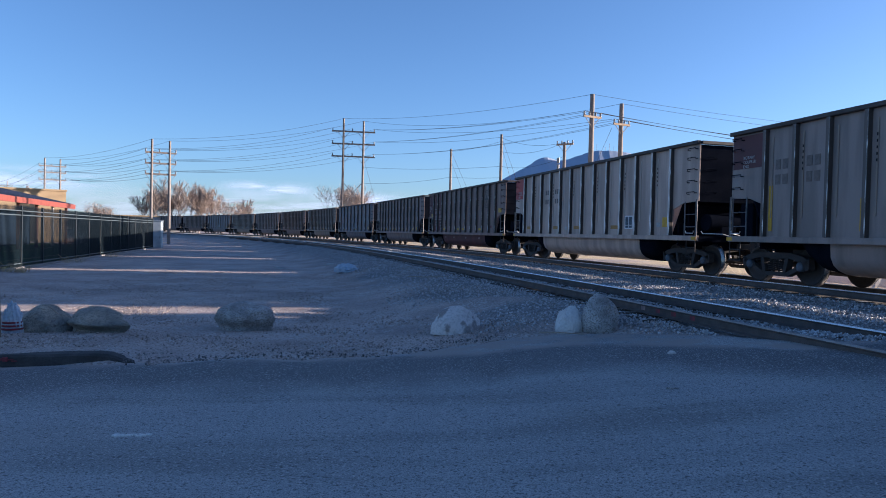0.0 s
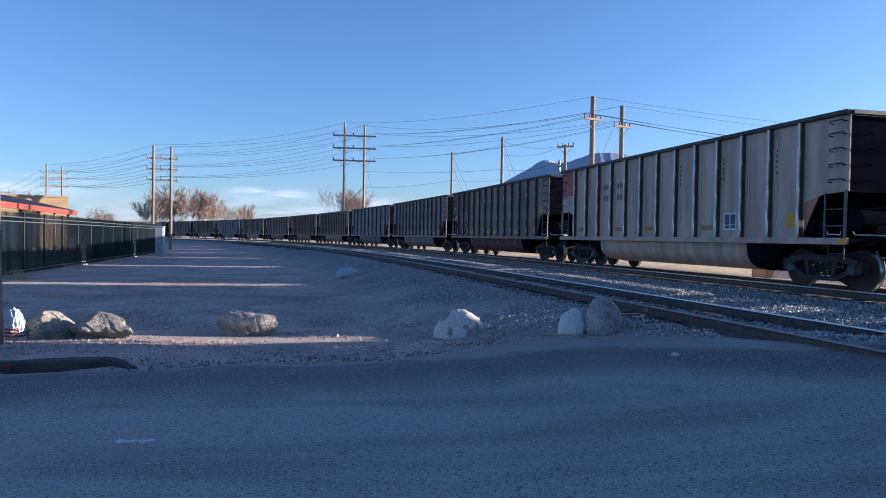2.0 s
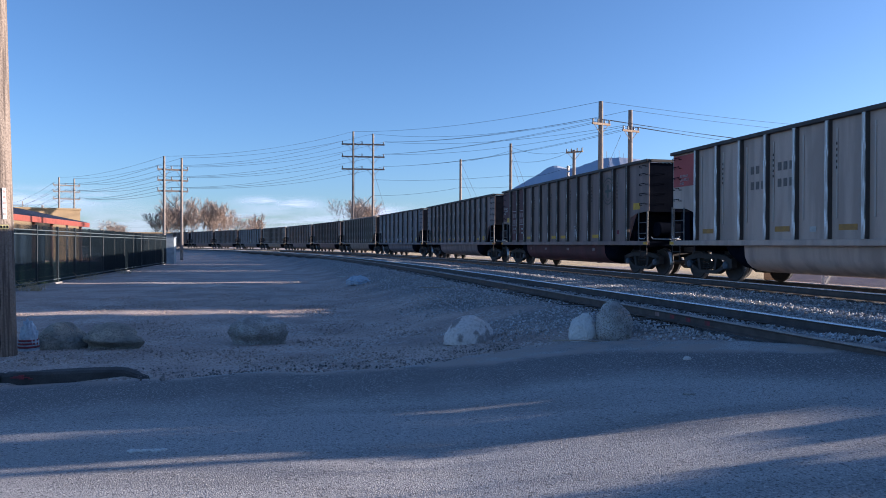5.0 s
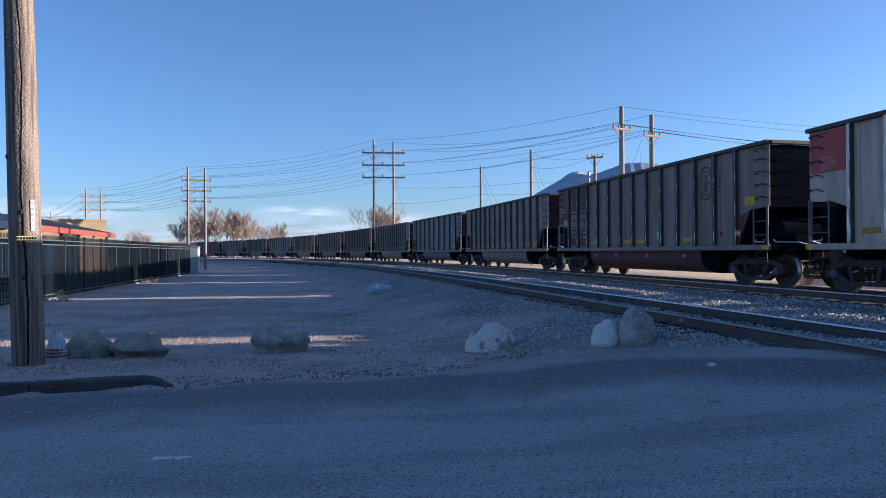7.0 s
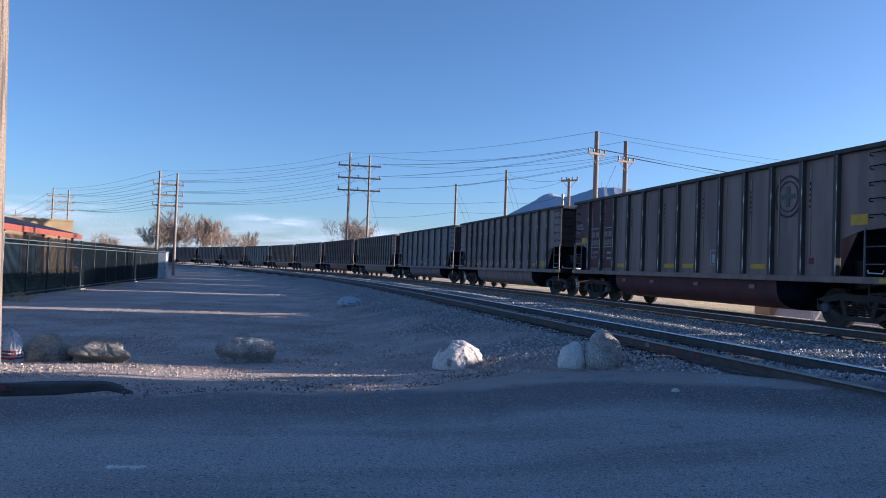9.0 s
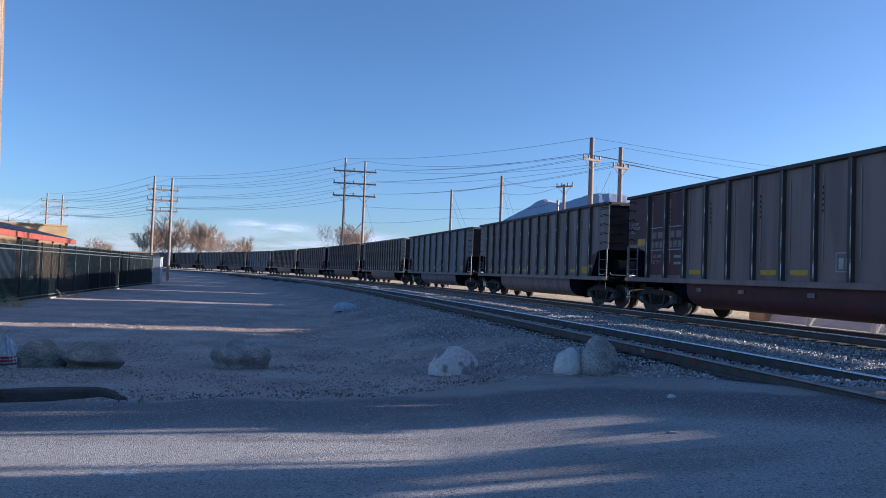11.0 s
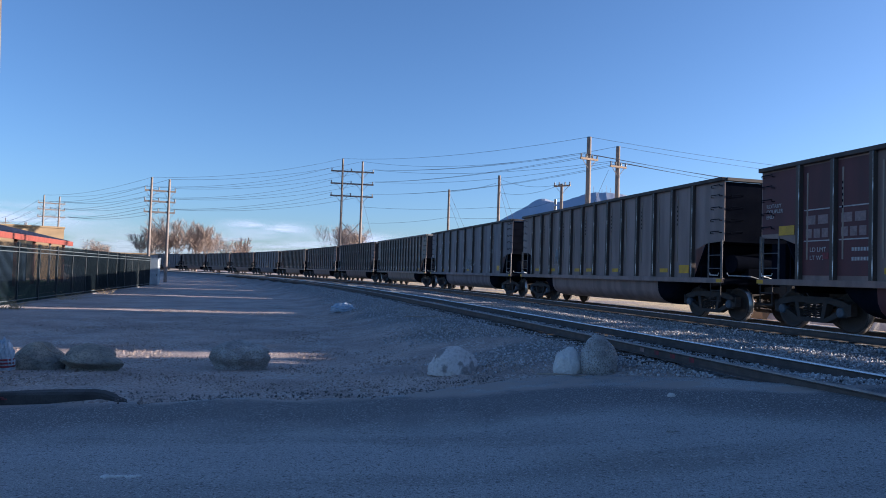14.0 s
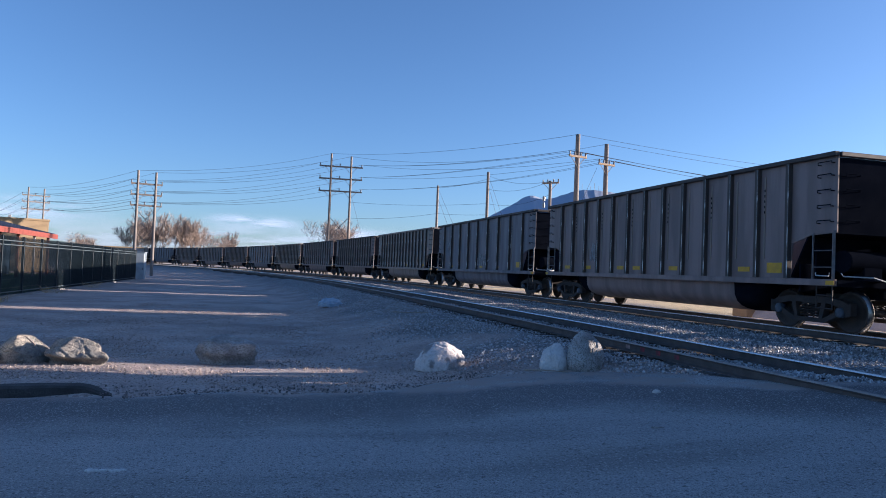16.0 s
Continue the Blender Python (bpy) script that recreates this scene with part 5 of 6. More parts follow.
def h_frame(a, b, top_a, top_b, arms, over, braces, label, r=0.20):
    fr = tagged(empty("twin_power_pole"), label, "power pole")
    A, B = Vector((*a, 0)), Vector((*b, 0))
    d = (B - A).normalized()
    for P, top in ((A, top_a), (B, top_b)):
        g = gz(P.x, P.y) - 0.1
        part("pole", pole_bm(r, r * 0.66, top - g, 10), M["pole_far"], fr, m=pose(P.x, P.y, g))
    ends = []
    for z in arms:
        bm = bmesh.new()
        crossarm(bm, A - d * over + Vector((0, 0, z)), B + d * over + Vector((0, 0, z)), 0.14, 0.20)
        part("crossarm", bm, M["pole_far"], fr)
        for P, g in ((A, -1), (B, 1)):
            for s in (-1, 1):
                bm = bmesh.new()
                crossarm(bm, P + d * s * min(over, 0.95) * 0.85 + Vector((0, 0, z - 0.06)), P + d * s * 0.12 + Vector((0, 0, z - 0.85)), 0.05, 0.07)
                part("arm_brace", bm, M["pole_far"], fr)
        for P in (A - d * over * 0.92, (A + B) / 2 - d * 0.15, B + d * over * 0.92):
            insulator(fr, (P.x, P.y, z + 0.10))
        ends.append([tuple(P + Vector((0, 0, z + 0.42))) for P in (A - d * over * 0.92, (A + B) / 2 - d * 0.15, B + d * over * 0.92)])
    for z0, z1 in braces:
        for p, q in ((A, B), (B, A)):
            bm = bmesh.new()
            crossarm(bm, p + Vector((0, 0, z0)), q + Vector((0, 0, z1)), 0.07, 0.11)
            part("cross_brace", bm, M["pole_far"], fr)
    return ends, ((A.x, A.y, top_a), (B.x, B.y, top_b))


H_ARMS, H_TOPS = h_frame((-13.84, 94.0), (-11.16, 94.4), 17.05, 16.8, (15.3, 13.6, 11.9), 1.58, ((8.4, 5.4),), "paired timber power poles with three crossarms and cross bracing")
K_ARMS, K_TOPS = h_frame((-35.19, 82.8), (-33.36, 83.6), 12.2, 12.1, (10.6, 9.3, 8.0), 0.75, ((7.4, 5.2), (4.9, 2.7)), "paired timber power poles with cross bracing")
F_ARMS, F_TOPS = h_frame((-75.3, 129.7), (-73.2, 131.2), 14.2, 14.1, (12.7, 11.5, 10.1), 1.0, ((8.0, 5.2),), "distant paired timber power poles")
G_ARMS, G_TOPS = h_frame((-141.0, 212.0), (-136.5, 215.0), 15.0, 15.0, (13.4, 11.6), 1.6, ((8, 5),), "far-off paired timber power poles")


def single_pole(x, y, top, arms, label, r=0.21, tdir=(0.78, 0.62, 0), over=0.95, lean=0.0):
    sp = tagged(empty("power_pole"), label, "power pole")
    g = gz(x, y) - 0.1
    part("pole", pole_bm(r * 1.15, r * 0.8, top - g, 10), M["pole_far"], sp, m=pose(x, y, g, 0, lean, 0))
    d = Vector(tdir).normalized()
    P = Vector((x + math.tan(radians(lean)) * top, y, 0))
    out = []
    for z in arms:
        bm = bmesh.new()
        crossarm(bm, P - d * over + Vector((0, -0.2, z)), P + d * over + Vector((0, -0.2, z)), 0.13, 0.17)
        part("crossarm", bm, M["pole_lit"], sp, "timber crossarm coloured as sunlit")
        for s in (-1, 1):
            bm = bmesh.new()
            crossarm(bm, P + d * s * over * 0.8 + Vector((0, -0.2, z - 0.05)), P + Vector((0, -0.15, z - 0.9)), 0.04, 0.06)
            part("arm_brace", bm, M["pole_far"], sp)
        for q in (-0.92, -0.35, 0.35, 0.92):
            e = P + d * over * q + Vector((0, -0.2, z + 0.08))
            insulator(sp, tuple(e))
            out.append(tuple(e + Vector((0, 0, 0.34))))
    return sp, out, (P.x, P.y, top)


# warmer, lighter copy of the pole timber: sunlight put into the crossarms
M["pole_lit"] = material("sunlit_sawn_timber", (0.36, 0.27, 0.19), (0.27, 0.20, 0.14), 0.9, 0, 3, 40)
_, A_ARM, A_TOP = single_pole(12.48, 58.7, 13.8, (11.85,), "tall single timber power pole with one crossarm", 0.24, (0.88, 0.47, 0))
_, B_ARM, B_TOP = single_pole(15.83, 62.0, 13.7, (11.8,), "tall single timber power pole with one crossarm", 0.24, (0.88, 0.47, 0))
_, Q1_ARM, Q1_TOP = single_pole(6.56, 79.7, 13.3, (), "slim timber pole carrying side insulators", 0.19)
_, Q2_ARM, Q2_TOP = single_pole(0.83, 88.0, 12.5, (), "slim timber pole with guy wires", 0.17)
q3, Q3_ARM, Q3_TOP = single_pole(13.04, 74.9, 11.9, (11.65,), "short timber pole with a crossarm and a fuse cutout", 0.20, (0.8, -0.6, 0), 1.0)
for z in (9.6, 8.9):
    part("cutout", boxes((12.2, 12.45, 74.5, 74.7, z, z + 0.55), bev=0.03), M["insulator"], q3)


def wire(a, b, sag, r=0.014, label="thin dark overhead power conductor", n=18):
    bm = bmesh.new()
    a, b = Vector(a), Vector(b)
    tube(bm, [a.lerp(b, k / n) - Vector((0, 0, sag * 4 * (k / n) * (1 - k / n))) for k in range(n + 1)], r, 4, cap=False)
    tagged(part("power_cable", bm, M["wire"]), label, "cable", "overhead lines")


for zs, (ka, ha) in enumerate(zip(K_ARMS, H_ARMS)):
    for p, q in zip(ka, ha):
        wire(p, q, 0.9)
for fa, ka in zip(F_ARMS, K_ARMS):
    for p, q in zip(fa, ka):
        wire(p, q, 0.9, 0.018)
for ga, fa in zip(G_ARMS, F_ARMS):
    for p, q in zip(ga, fa):
        wire(p, q, 1.4, 0.024)
for i in (0, 1):
    wire(F_TOPS[i], K_TOPS[i], 0.7, 0.016)
    wire(K_TOPS[i], H_TOPS[i], 0.8, 0.014)
wire(H_TOPS[0], A_TOP, 0.7)
wire(H_TOPS[1], B_TOP, 1.2)
for i, (arm, z) in enumerate(((0, 0), (0, 1), (1, 0), (1, 2))):
    wire(H_ARMS[arm][2], A_ARM[i], 0.55)
for i, (arm, z) in enumerate(((0, 2), (1, 1), (2, 2), (2, 0))):
    wire(H_ARMS[arm][2], B_ARM[i], 0.8)
END_A, END_B = (60.0, 80.0, 14.4), (64.0, 84.0, 14.2)
wire(A_TOP, END_A, 0.6, 0.013)
wire(B_TOP, END_B, 0.6, 0.013)
for i in range(4):
    wire(A_ARM[i], (END_A[0], END_A[1] + i * 0.4, END_A[2] - 2.6), 0.6, 0.013)
    wire(B_ARM[i], (END_B[0], END_B[1] + i * 0.4, END_B[2] - 2.6), 0.6, 0.013)
for z in (0, 1):
    single_pole(END_A[0] + 4 * z, END_A[1] + 4 * z, 14.4, (11.6,), "tall single timber power pole with one crossarm", 0.24)
wire((-11.2, 94.4, 8.3), (0.83, 88.0, 8.9), 0.3)
wire((0.83, 88.0, 8.9), (6.56, 79.7, 8.3), 0.1)
wire((0.83, 88.0, 12.2), (6.56, 79.7, 12.5), 0.2)
wire((-11.2, 94.4, 10.5), (6.56, 79.7, 9.6), 0.3)
for z0, z1 in ((12.9, 11.9), (11.3, 11.9), (9.6, 10.4)):
    wire((6.56, 79.7, z0), (13.04, 74.9, z1), 0.6)
for (x, y, z), (dx, dy) in (((6.56, 79.7, 13.0), (4.6, -2.0)), ((6.56, 79.7, 12.0), (3.4, -1.5)), ((0.83, 88.0, 12.2), (5.5, -2.0)), ((0.83, 88.0, 11.0), (4.4, -1.6)), ((15.0, 62.0, 11.5), (-4.5, 1.5)), ((-11.16, 94.4, 12.0), (3.6, -0.5))):
    wire((x, y, z), (x + dx, y + dy, 0.0), 0.0, 0.014, "steel guy wire of a power pole", 4)


# ---- bare trees ----
# brown bark lightened to carry the distance haze
M["bark"] = material("haze_paled_bark", (0.40, 0.325, 0.275), (0.30, 0.245, 0.21), 0.95, 0, 4, 20, 0.3, 0.01)


def bare_tree(x, y, height, spread, seed, dense=1.0):
    rng = random.Random(seed)
    tree = tagged(empty("tree", pose(x, y, gz(x, y))), "leafless brown tree with a dense twiggy crown", "tree", "trees beyond the railway")
    trunk, twigs = bmesh.new(), bmesh.new()

    def grow(p, d, length, r, depth):
        pts = [p]
        q = p
        for _ in range(3):
            d = (d + Vector((rng.uniform(-1, 1), rng.uniform(-1, 1), rng.uniform(-0.2, 0.6))) * 0.22).normalized()
            q = q + d * length / 3
            pts.append(q)
        tube(trunk if depth < 3 else twigs, pts, max(r, 0.015), 6 if depth < 2 else 3, max(r * 0.6, 0.012), cap=False)
        if depth >= 6:
            return
        for k in range(3 if depth < 3 else int(3 * dense + 0.5)):
            t = rng.uniform(0.25, 1.0)
            b = pts[0].lerp(pts[-1], t) if t < 0.95 else pts[-1]
            nd = (d * 1.1 + Vector((rng.uniform(-1, 1) * spread, rng.uniform(-1, 1) * spread, rng.uniform(-0.15, 0.55)))).normalized()
            grow(b, nd, length * rng.uniform(0.62, 0.80), r * 0.60, depth + 1)

    for k in range(4):
        lean = Vector((rng.uniform(-0.55, 0.55), rng.uniform(-0.55, 0.55), 1)).normalized()
        grow(Vector((rng.uniform(-0.3, 0.3), rng.uniform(-0.3, 0.3), -0.1)), lean, height * 0.32, 0.13, 0)
    for bm in (trunk, twigs):
        top = max(v.co.z for v in bm.verts)
    k = height / top
    for bm in (trunk, twigs):
        for v in bm.verts:
            v.co *= k
    part("trunk", trunk, M["bark"], tree)
    part("crown", twigs, M["bark"], tree)


for i, (x, y, hgt, sp) in enumerate(((-79.5, 189, 13.6, 0.75), (-75.2, 191, 14.6, 0.7), (-69.3, 195, 14.0, 0.6), (-68.2, 213, 11.4, 0.8), (-62.6, 222, 11.0, 0.5), (-109.0, 220, 9.0, 0.9),
                                     (-35.5, 235, 16.6, 0.9), (-30.0, 237, 17.0, 0.8))):
    bare_tree(x, y, hgt * 1.10, sp, 40 + i, 1.34 if i < 3 else 1.0)

# ---- buildings behind the fence ----
M["blue_roof"] = material("blue_standing_seam_roof", (0.065, 0.085, 0.145), (0.055, 0.072, 0.12), 0.65, 0.0, 2, 40, 0.1, 0.003)
M["red_fascia"] = material("orange_red_fascia_paint", (0.24, 0.058, 0.040), (0.19, 0.050, 0.036), 0.6, 0, 2, 40, 0.05, 0.002)
M["stucco"] = material("off_white_stucco", (0.40, 0.40, 0.41), (0.33, 0.33, 0.34), 0.9, 0, 1.5, 50, 0.3, 0.006)
M["tan_wall"] = material("sunlit_tan_stucco", (0.42, 0.30, 0.17), (0.36, 0.26, 0.15), 0.9, 0, 1.0, 40, 0.2, 0.006)
M["brick_brown"] = material("brown_painted_post", (0.20, 0.085, 0.055), (0.15, 0.07, 0.05), 0.8, 0, 3, 40)
M["window"] = material("dark_window_glass", (0.03, 0.035, 0.045), (0.04, 0.045, 0.05), 0.12, 0, 3, 20, 0)
A0, A1 = Vector((-24.0, 20.5, 0)), Vector((-38.1, 70.3, 0))
ax = (A1 - A0)
LEN = ax.length
shed = tagged(empty("low_building", pose(A0.x, A0.y, LOT_Z, 0, 0, math.degrees(math.atan2(ax.y, ax.x)))), "long low building with a blue metal roof and red fascia", "building")
# far half fronted in navy: shade under the canopy put into the colour
part("wall", boxes((LEN * 0.5, LEN - 0.31, 3.6, 4.19, 0, 3.3)), M["navy"], shed, "wall coloured dark navy for shade")
part("wall", boxes((0, LEN, 4.2, 4.5, 0, 3.1), (0, 0.3, 4.5, 12, 0, 3.1), (LEN - 0.3, LEN, 4.5, 12, 0, 3.1), (0, LEN, 12, 12.3, 0, 3.1)), M["stucco"], shed)
bm = bmesh.new()
vs = [(0, -0.3, 4.03), (LEN, -0.3, 4.03), (LEN, 6, 5.4), (0, 6, 5.4), (LEN, 12.4, 4.03), (0, 12.4, 4.03)]
for a, b, c, d in ((0, 1, 2, 3), (3, 2, 4, 5)):
    lo = [bm.verts.new(vs[i]) for i in (a, b, c, d)]
    hi = [bm.verts.new((vs[i][0], vs[i][1], vs[i][2] + 0.12)) for i in (a, b, c, d)]
    bm.faces.new(lo[::-1])
    bm.faces.new(hi)
    for i in range(4):
        bm.faces.new((lo[i], lo[(i + 1) % 4], hi[(i + 1) % 4], hi[i]))
bmesh.ops.recalc_face_normals(bm, faces=bm.faces)
roof = part("roof", bm, M["blue_roof"], shed, "blue metal roof")
for k in range(40):
    part("roof_seam", cached("seam", lambda: mesh_of("roof_seam", boxes((-0.02, 0.02, 0, 6.5, 0, 0.05)), M["blue_roof"])), None, roof, m=pose(LEN * (k + 0.5) / 40, -0.3, 4.15, 12.3, 0, 0))
part("fascia", boxes((LEN * 0.50, LEN + 0.05, -0.42, -0.302, 3.70, 4.15)), M["red_fascia"], shed, "orange-red fascia board")
part("fascia", boxes((0, LEN * 0.50 - 0.01, -0.40, -0.302, 3.68, 4.15)), M["navy"], shed, "dark navy fascia board")
for k in range(11):
    x = 1.0 + (LEN - 2) * k / 10
    part("canopy_post", cached("cpost", lambda: mesh_of("canopy_post", boxes((-0.11, 0.11, -0.11, 0.11, 0, 4.0), bev=0.01), M["brick_brown"])) if k % 3 else cached("cpost2", lambda: mesh_of("canopy_post", boxes((-0.09, 0.09, -0.09, 0.09, 0, 4.0), bev=0.01), M["stucco"])), None, shed, m=pose(x, 0.2, 0))
for k in range(9):
    x = 3.0 + (LEN - 6) * k / 8
    w = part("window", boxes((x - 1.0, x + 1.0, 4.16, 4.197, 1.0, 2.3)), M["window"], shed)
    part("window_frame", boxes((x - 1.06, x + 1.06, 4.14, 4.195, 2.3, 2.38), (x - 1.06, x + 1.06, 4.14, 4.195, 0.92, 1.0), (x - 0.03, x + 0.03, 4.14, 4.159, 1.0, 2.3)), M["stucco"], w)
tan = tagged(empty("tan_building", pose(-50.5, 81.5, LOT_Z, 0, 0, 31)), "tan stucco building with a flat parapet roof", "building")
part("wall", boxes((-9, 5.0, -1.0, 10, 0, 6.1)), M["tan_wall"], tan)
part("parapet", boxes((-9.1, 5.1, -1.1, 10.1, 6.1, 6.3)), M["tan_wall"], tan)
for x in (-6, -2.5, 1.0):
    part("roof_vent", boxes((x - 0.15, x + 0.15, 1.0, 1.3, 6.3, 6.7), bev=0.03), M["pale_metal"], tan)
far = tagged(empty("pale_shed", pose(-74.0, 172, LOT_Z, 0, 0, 20)), "far pale shed with a flat roof beyond the fence", "building")
part("wall", boxes((-14, 12, 0, 10, 0, 4.6)), M["stucco"], far)
part("roof", boxes((-14.3, 12.3, -0.3, 10.3, 4.6, 4.9)), M["tan_wall"], far)
for k in range(6):
    part("window", boxes((-12 + 4 * k, -10 + 4 * k, -0.04, -0.004, 2.0, 3.4)), M["window"], far)
# street lamp
lamp = tagged(empty("street_lamp", pose(-47.3, 64.5, LOT_Z)), "slim grey street lamp with a short arm", "street lamp")
bm = bmesh.new()
tube(bm, [(0, 0, 0), (0, 0, 7.4), (-0.1, 0, 7.7), (-0.4, 0, 7.8), (-1.0, 0, 7.8)], 0.09, 8, 0.06)
part("post", bm, M["cast"], lamp)
part("lamp_head", boxes((-1.6, -0.9, -0.14, 0.14, 7.72, 7.86), bev=0.03), M["cast"], lamp)
# turf and things in the yard
M["turf"] = material("dark_green_turf", (0.055, 0.125, 0.04), (0.075, 0.14, 0.045), 0.95, 0, 1.2, 60, 0.6, 0.02, third=(0.03, 0.07, 0.025))
yard = bmesh.new()
q = [yard.verts.new((*fence_at(y), 0)) for y in (8, 74)]
a = [yard.verts.new((v.co.x - 0.6, v.co.y, LOT_Z + 0.035)) for v in q]
b = [yard.verts.new((v.co.x - 34.0, v.co.y, LOT_Z + 0.035)) for v in q]
for v in q:
    yard.verts.remove(v)
c = [yard.verts.new((v.co.x, v.co.y, LOT_Z - 0.1)) for v in a]
yard.faces.new((a[0], b[0], b[1], a[1]))
yard.faces.new((c[0], a[0], a[1], c[1]))
bmesh.ops.recalc_face_normals(yard, faces=yard.faces)
tagged(part("turf", yard, M["turf"]), "dark green turf inside the fenced yard", "turf", kind="structure")
# strips of sunlight on the turf, laid as thin pale yellow sheets
for off, wdt in ((2.6, 0.14), (7.4, 0.14)):
    y0, y1 = 10, 60
    bm = bmesh.new()
    pts = [(fence_at(y)[0] - off - s, y, LOT_Z + 0.04 + zz) for y, s, zz in ((y0, 0, 0), (y1, 0, 0), (y1, wdt, 0), (y0, wdt, 0))]
    bm.faces.new([bm.verts.new(p) for p in pts])
    bmesh.ops.solidify(bm, geom=bm.faces[:], thickness=0.01)
    tagged(part("turf_line", bm, M["guard"]), "pale yellow strip coloured as sunlight on the turf", "line marking", kind="structure")
M["teal"] = material("teal_painted_panel", (0.10, 0.42, 0.42), (0.08, 0.34, 0.36), 0.5, 0, 3, 40, 0.05, 0.002)
M["slab"] = material("pale_lavender_mat", (0.36, 0.36, 0.44), (0.30, 0.30, 0.38), 0.8, 0, 2, 40)
tagged(part("play_mat", boxes((-1.6, 1.6, -4.5, 4.5, 0, 0.10), bev=0.02), M["slab"], m=pose(-23.4, 29.0, LOT_Z + 0.035, 0, 0, 14)), "pale raised mat on the turf", "mat")
play = tagged(empty("play_equipment", pose(-24.2, 29.2, LOT_Z + 0.135, 0, 0, 20)), "teal panelled play frame on a pale mat", "play frame")
for dx in (-0.55, 0.55):
    part("panel", boxes((dx - 0.28, dx + 0.28, -0.03, 0.03, 0.35, 1.35), bev=0.02), M["teal"], play)
    for s in (-0.25, 0.25):
        part("leg", boxes((dx + s - 0.04, dx + s + 0.04, -0.04, 0.04, 0, 0.35)), M["teal"], play)
bench = tagged(empty("bench_table", pose(-26.0, 36.5, LOT_Z + 0.035, 0, 0, 14)), "dark picnic table under the canopy", "table")
part("tabletop", boxes((-0.45, 0.45, -1.6, 1.6, 0.78, 0.86), bev=0.01), M["cast"], bench)
for s in (-0.8, 0.8):
    part("seat", boxes((s - 0.15, s + 0.15, -1.6, 1.6, 0.45, 0.51), bev=0.01), M["cast"], bench)
for s in (-1.2, 1.2):
    part("leg", boxes((-0.85, 0.85, s - 0.05, s + 0.05, 0.38, 0.45), (-0.4, -0.3, s - 0.05, s + 0.05, 0, 0.78), (0.3, 0.4, s - 0.05, s + 0.05, 0, 0.78)), M["cast"], bench)
copy_thing(bench, pose(-24.6, 32.0, LOT_Z + 0.035, 0, 0, 14))

# ---- beyond the train ----
M["pale_concrete"] = material("pale_precast_concrete", (0.55, 0.54, 0.53), (0.46, 0.45, 0.45), 0.85, 0, 1.2, 50, 0.2, 0.004)
barrier = tagged(empty("concrete_barrier"), "low pale concrete barrier beyond the far track", "barrier")
for k in range(4):
    s0 = 2.0 + 3.1 * k
    xa, ya, _ = on_track(s0, 8.4)
    xb, yb, hb = on_track(s0 + 3.05, 8.4)
    bm = bmesh.new()
    prism(bm, [(-0.30, 0), (0.30, 0), (0.26, 0.10), (0.12, 0.30), (0.09, 0.82), (-0.09, 0.82), (-0.12, 0.30), (-0.26, 0.10)], 0, 3.05)
    bmesh.ops.recalc_face_normals(bm, faces=bm.faces)
    part("barrier_block", bm, M["pale_concrete"], barrier, m=pose(xa, ya, 0.05, 0, 0, math.degrees(hb)))
for k in range(5):
    x, y, h = on_track(1.98 + 3.1 * k, 8.1)
    part("marker_post", cached("mpost", lambda: mesh_of("marker_post", boxes((-0.05, 0.05, -0.05, 0.05, -0.1, 0.95), bev=0.01), M["white_paint"])), None, barrier, m=pose(x - 0.12, y, 0.08))
x, y, h = on_track(14.1, 8.3)
tagged(part("concrete_block", boxes((-0.45, 0.45, -0.5, 0.5, 0, 0.95), bev=0.04), M["tan_wall"], m=pose(x, y, 0.04, 0, 0, math.degrees(h))), "upright tan concrete block beyond the far track", "block")


# ---- mountain and cloud ----
def build_mountain():
    prof = [(-600, 0), (-300, 30), (0, 90), (120, 150), (230, 215), (290, 248), (345, 284), (365, 288), (385, 284), (410, 275), (445, 281), (485, 296), (525, 310), (560, 314), (610, 313), (660, 306), (720, 296), (800, 282), (900, 268),
            (1050, 240), (1250, 200), (1500, 150), (1900, 70), (2300, 0)]
    xs = [p[0] for p in prof]
    zs = [p[1] for p in prof]
    verts, faces = [], []
    cols = np.arange(-600, 2301, 12.0)
    rows = 26
    for x in cols:
        h = float(np.interp(x, xs, zs)) * 1.0
        for j in range(rows):
            u = j / (rows - 1)
            f = 1 - u
            n = noise.noise(Vector((x * 0.012, u * 5, 1))) * 12 * u * (1 - u * 0.4) + noise.noise(Vector((x * 0.04, u * 14, 4))) * 3 * min(1, u * 3)
            z = h * f + n * f + (noise.noise(Vector((x * 0.05, 0, 7))) * 3 if h > 20 else 0) * f
            verts.append((x * (1 - 0.22 * u), 2480 - (x - 400) * 0.1 - u * 700, max(z, -2) if j < rows - 1 else -5))
    for i in range(len(cols) - 1):
        for j in range(rows - 1):
            a = i * rows + j
            faces.append((a, a + rows, a + rows + 1, a + 1))
    me = bpy.data.meshes.new("mountain")
    me.from_pydata(verts, [], faces)
    # blue distance haze is mixed into the ridge's own colour
    me.materials.append(material("haze_tinted_mountain", (0.38, 0.43, 0.52), (0.34, 0.39, 0.48), 1.0, 0, 0.006, 0.05, 0.3, 4.0, third=(0.37, 0.41, 0.48), spec=0.0))
    m = tagged(new("mountain", me), "hazy blue mountain ridge on the horizon with masts", "mountain", kind="structure")
    for x, h in ((545, 34), (575, 22), (590, 40), (606, 26), (630, 30)):
        bm = bmesh.new()
        tube(bm, [(x, 2465, 300), (x, 2465, 312 + h * 0.7)], 0.6, 4)
        part("mast", bm, M["wire"], m)


build_mountain()


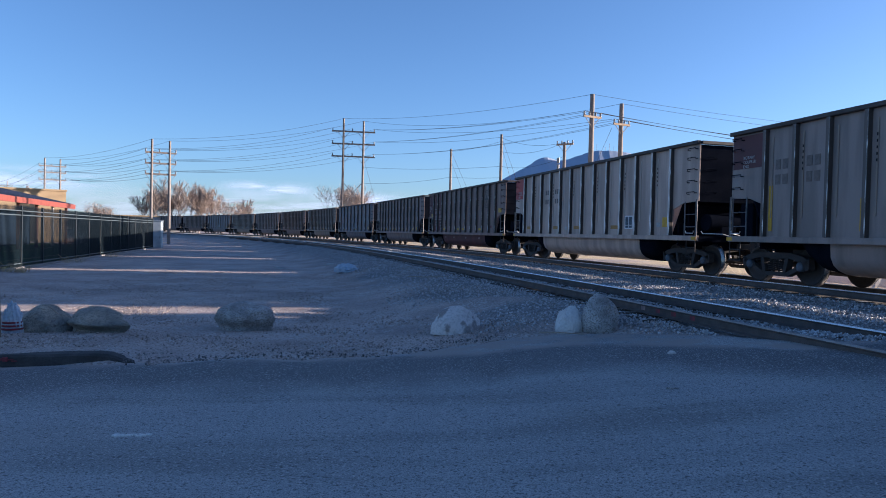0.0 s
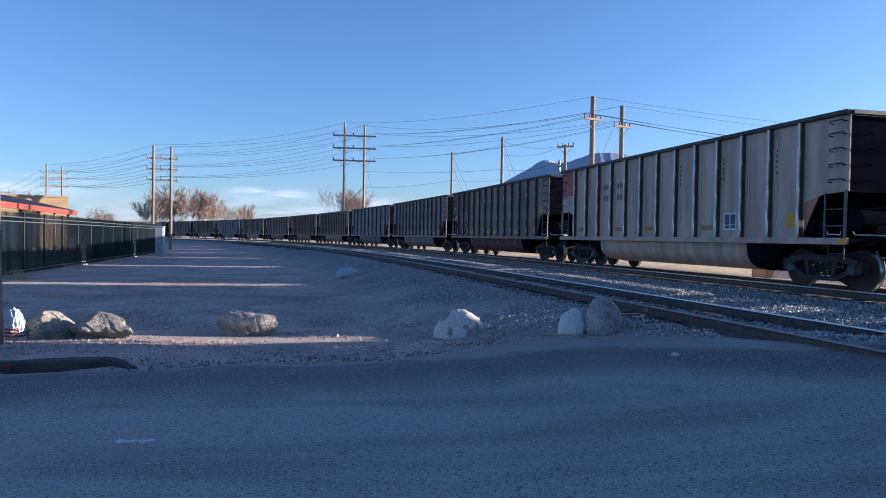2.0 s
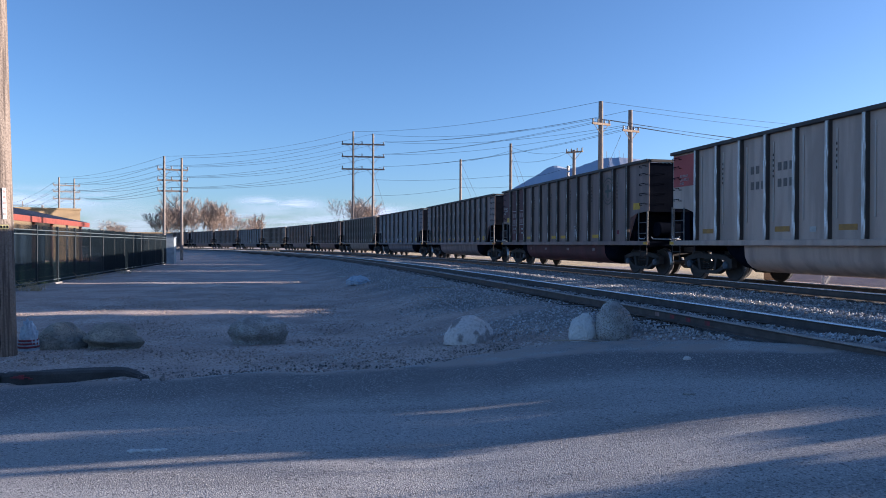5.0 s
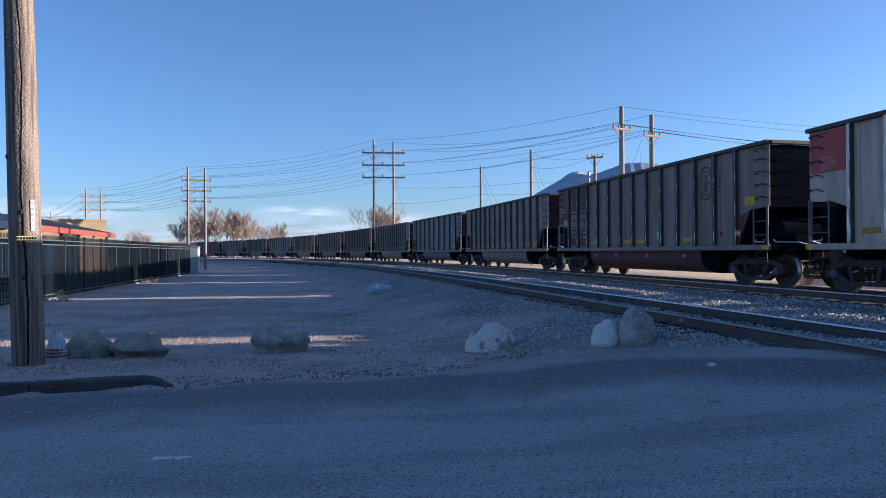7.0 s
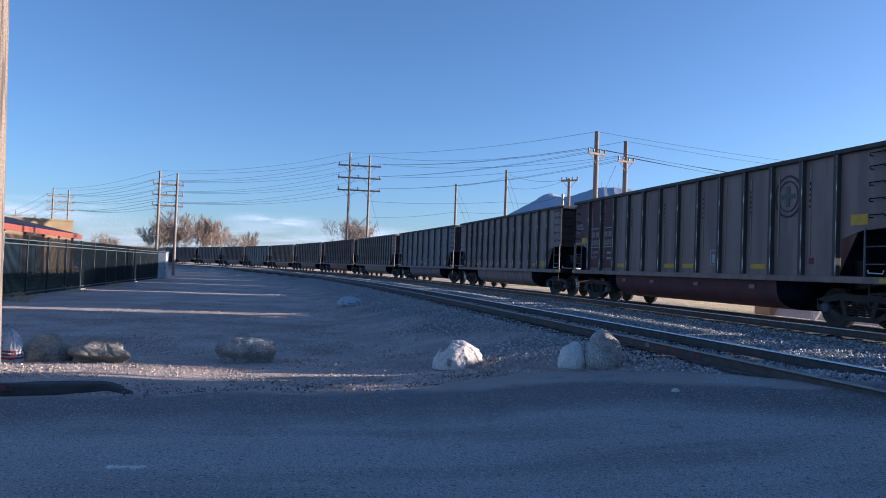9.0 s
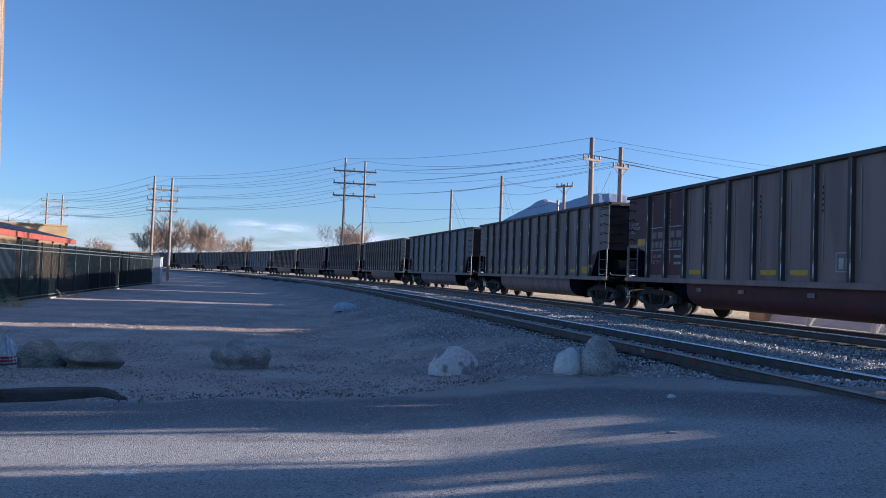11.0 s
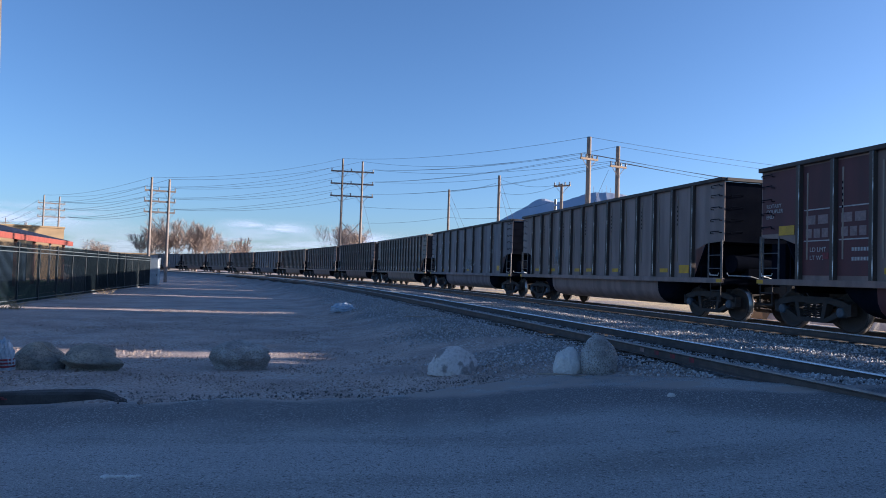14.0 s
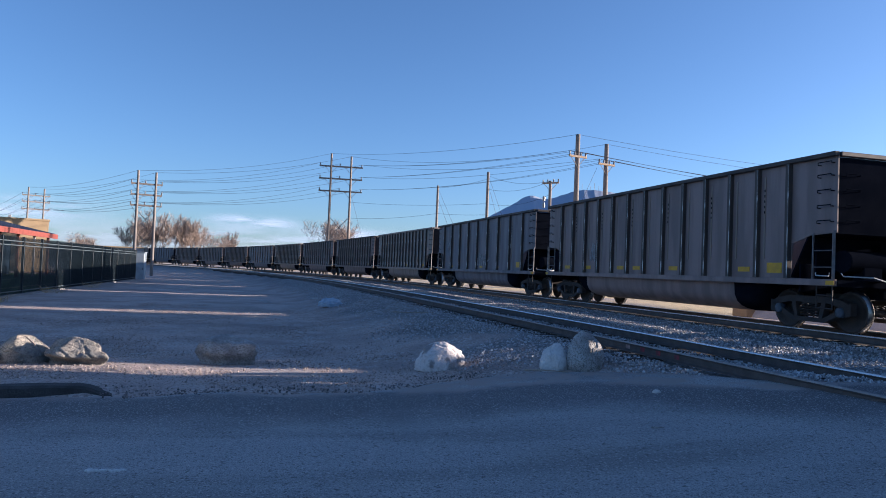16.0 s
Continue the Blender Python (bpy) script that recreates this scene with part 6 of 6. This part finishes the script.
def build_cloud(x0, x1, z0, z1, y, seed, strength=1.0):
    m = bpy.data.materials.new("self_lit_cloud")
    m.use_nodes = True
    nt = m.node_tree
    n, l = nt.nodes, nt.links
    b = n["Principled BSDF"]
    b.inputs["Base Color"].default_value = (0.6, 0.6, 0.62, 1)
    b.inputs["Roughness"].default_value = 1.0
    b.inputs["Emission Color"].default_value = (0.86, 0.90, 0.96, 1)
    # cloud brightness comes from emission rather than sunlight
    b.inputs["Emission Strength"].default_value = CLOUD_GLOW
    tc = n.new("ShaderNodeTexCoord")
    mp = n.new("ShaderNodeMapping")
    mp.inputs["Scale"].default_value = (0.003, 0.0, 0.022)
    mp.inputs["Location"].default_value = (seed, seed, 0)
    l.new(tc.outputs["Object"], mp.inputs["Vector"])
    ns = n.new("ShaderNodeTexNoise")
    ns.inputs["Scale"].default_value, ns.inputs["Detail"].default_value = 1.4, 7
    l.new(mp.outputs["Vector"], ns.inputs["Vector"])
    # fade towards the sheet's rim
    sep = n.new("ShaderNodeSeparateXYZ")
    l.new(tc.outputs["Generated"], sep.inputs["Vector"])
    prod = None
    for ax_name in ("X", "Z"):
        pp = n.new("ShaderNodeMath")
        pp.operation = "PINGPONG"
        pp.inputs[1].default_value = 0.5
        l.new(sep.outputs[ax_name], pp.inputs[0])
        sm = n.new("ShaderNodeMapRange")
        sm.interpolation_type = "SMOOTHSTEP"
        sm.inputs["From Max"].default_value = 0.45
        l.new(pp.outputs[0], sm.inputs["Value"])
        if prod is None:
            prod = sm.outputs["Result"]
        else:
            mu = n.new("ShaderNodeMath")
            mu.operation = "MULTIPLY"
            l.new(prod, mu.inputs[0])
            l.new(sm.outputs["Result"], mu.inputs[1])
            prod = mu.outputs[0]
    mr = n.new("ShaderNodeMapRange")
    mr.inputs["From Min"].default_value, mr.inputs["From Max"].default_value = 0.32, 0.58
    mr.inputs["To Max"].default_value = 0.9 * strength
    l.new(ns.outputs["Fac"], mr.inputs["Value"])
    mu = n.new("ShaderNodeMath")
    mu.operation = "MULTIPLY"
    l.new(mr.outputs["Result"], mu.inputs[0])
    l.new(prod, mu.inputs[1])
    l.new(mu.outputs[0], b.inputs["Alpha"])
    bm = bmesh.new()
    bmesh.ops.create_grid(bm, x_segments=12, y_segments=4, size=0.5)
    for v in bm.verts:
        v.co = Vector((v.co.x * (x1 - x0), 0, v.co.y * (z1 - z0)))
    ob = part("cloud", bm, m, m=pose((x0 + x1) / 2, y, (z0 + z1) / 2))
    ob.visible_shadow = False
    tagged(ob, "thin self-lit sheet of cloud and haze on the horizon", "cloud", "clouds", kind="structure")


CLOUD_GLOW = 0.28
build_cloud(-1280, -620, 165, 275, 3700, 1.0)
build_cloud(-760, -150, 125, 225, 3800, 2.3, 0.9)
build_cloud(-3300, -1500, 130, 330, 3600, 3.7, 0.8)
# wide low sheet added as glowing pale haze along the horizon
build_cloud(-3400, 1400, -60, 260, 3900, 5.1, 0.6)


# ---- motion ----
def travelled(t):
    return 2.650 * t - 0.0178 * t * t


def car_pose(k, t):
    """The car whose leading top corner stands at k car lengths behind the first reference car."""
    s = 5.106 + CAR * k - travelled(t) + BODY
    ax, ay, _ = on_track(s - 6.17)
    bx, by, _ = on_track(s + 6.17)
    return pose((ax + bx) / 2, (ay + by) / 2, RAIL_Z, 0, 0, math.degrees(math.atan2(ay - by, ax - bx)))


def motions():
    for i, car in enumerate(CARS):
        walk(car, [(float(t), car_pose(FIRST + i, t)) for t in range(17)])
        if not 1 <= i <= 9:
            continue
        for truck in (c for c in car.children if c.name.startswith("truck")):
            for ws in (c for c in truck.children if c.name.startswith("wheelset")):
                at = ws.matrix_basis.translation.copy()
                walk(ws, [(t / 4, pose(at.x, at.y, at.z, 0, math.degrees(travelled(t / 4) / 0.457), 0)) for t in range(65)])


motions()
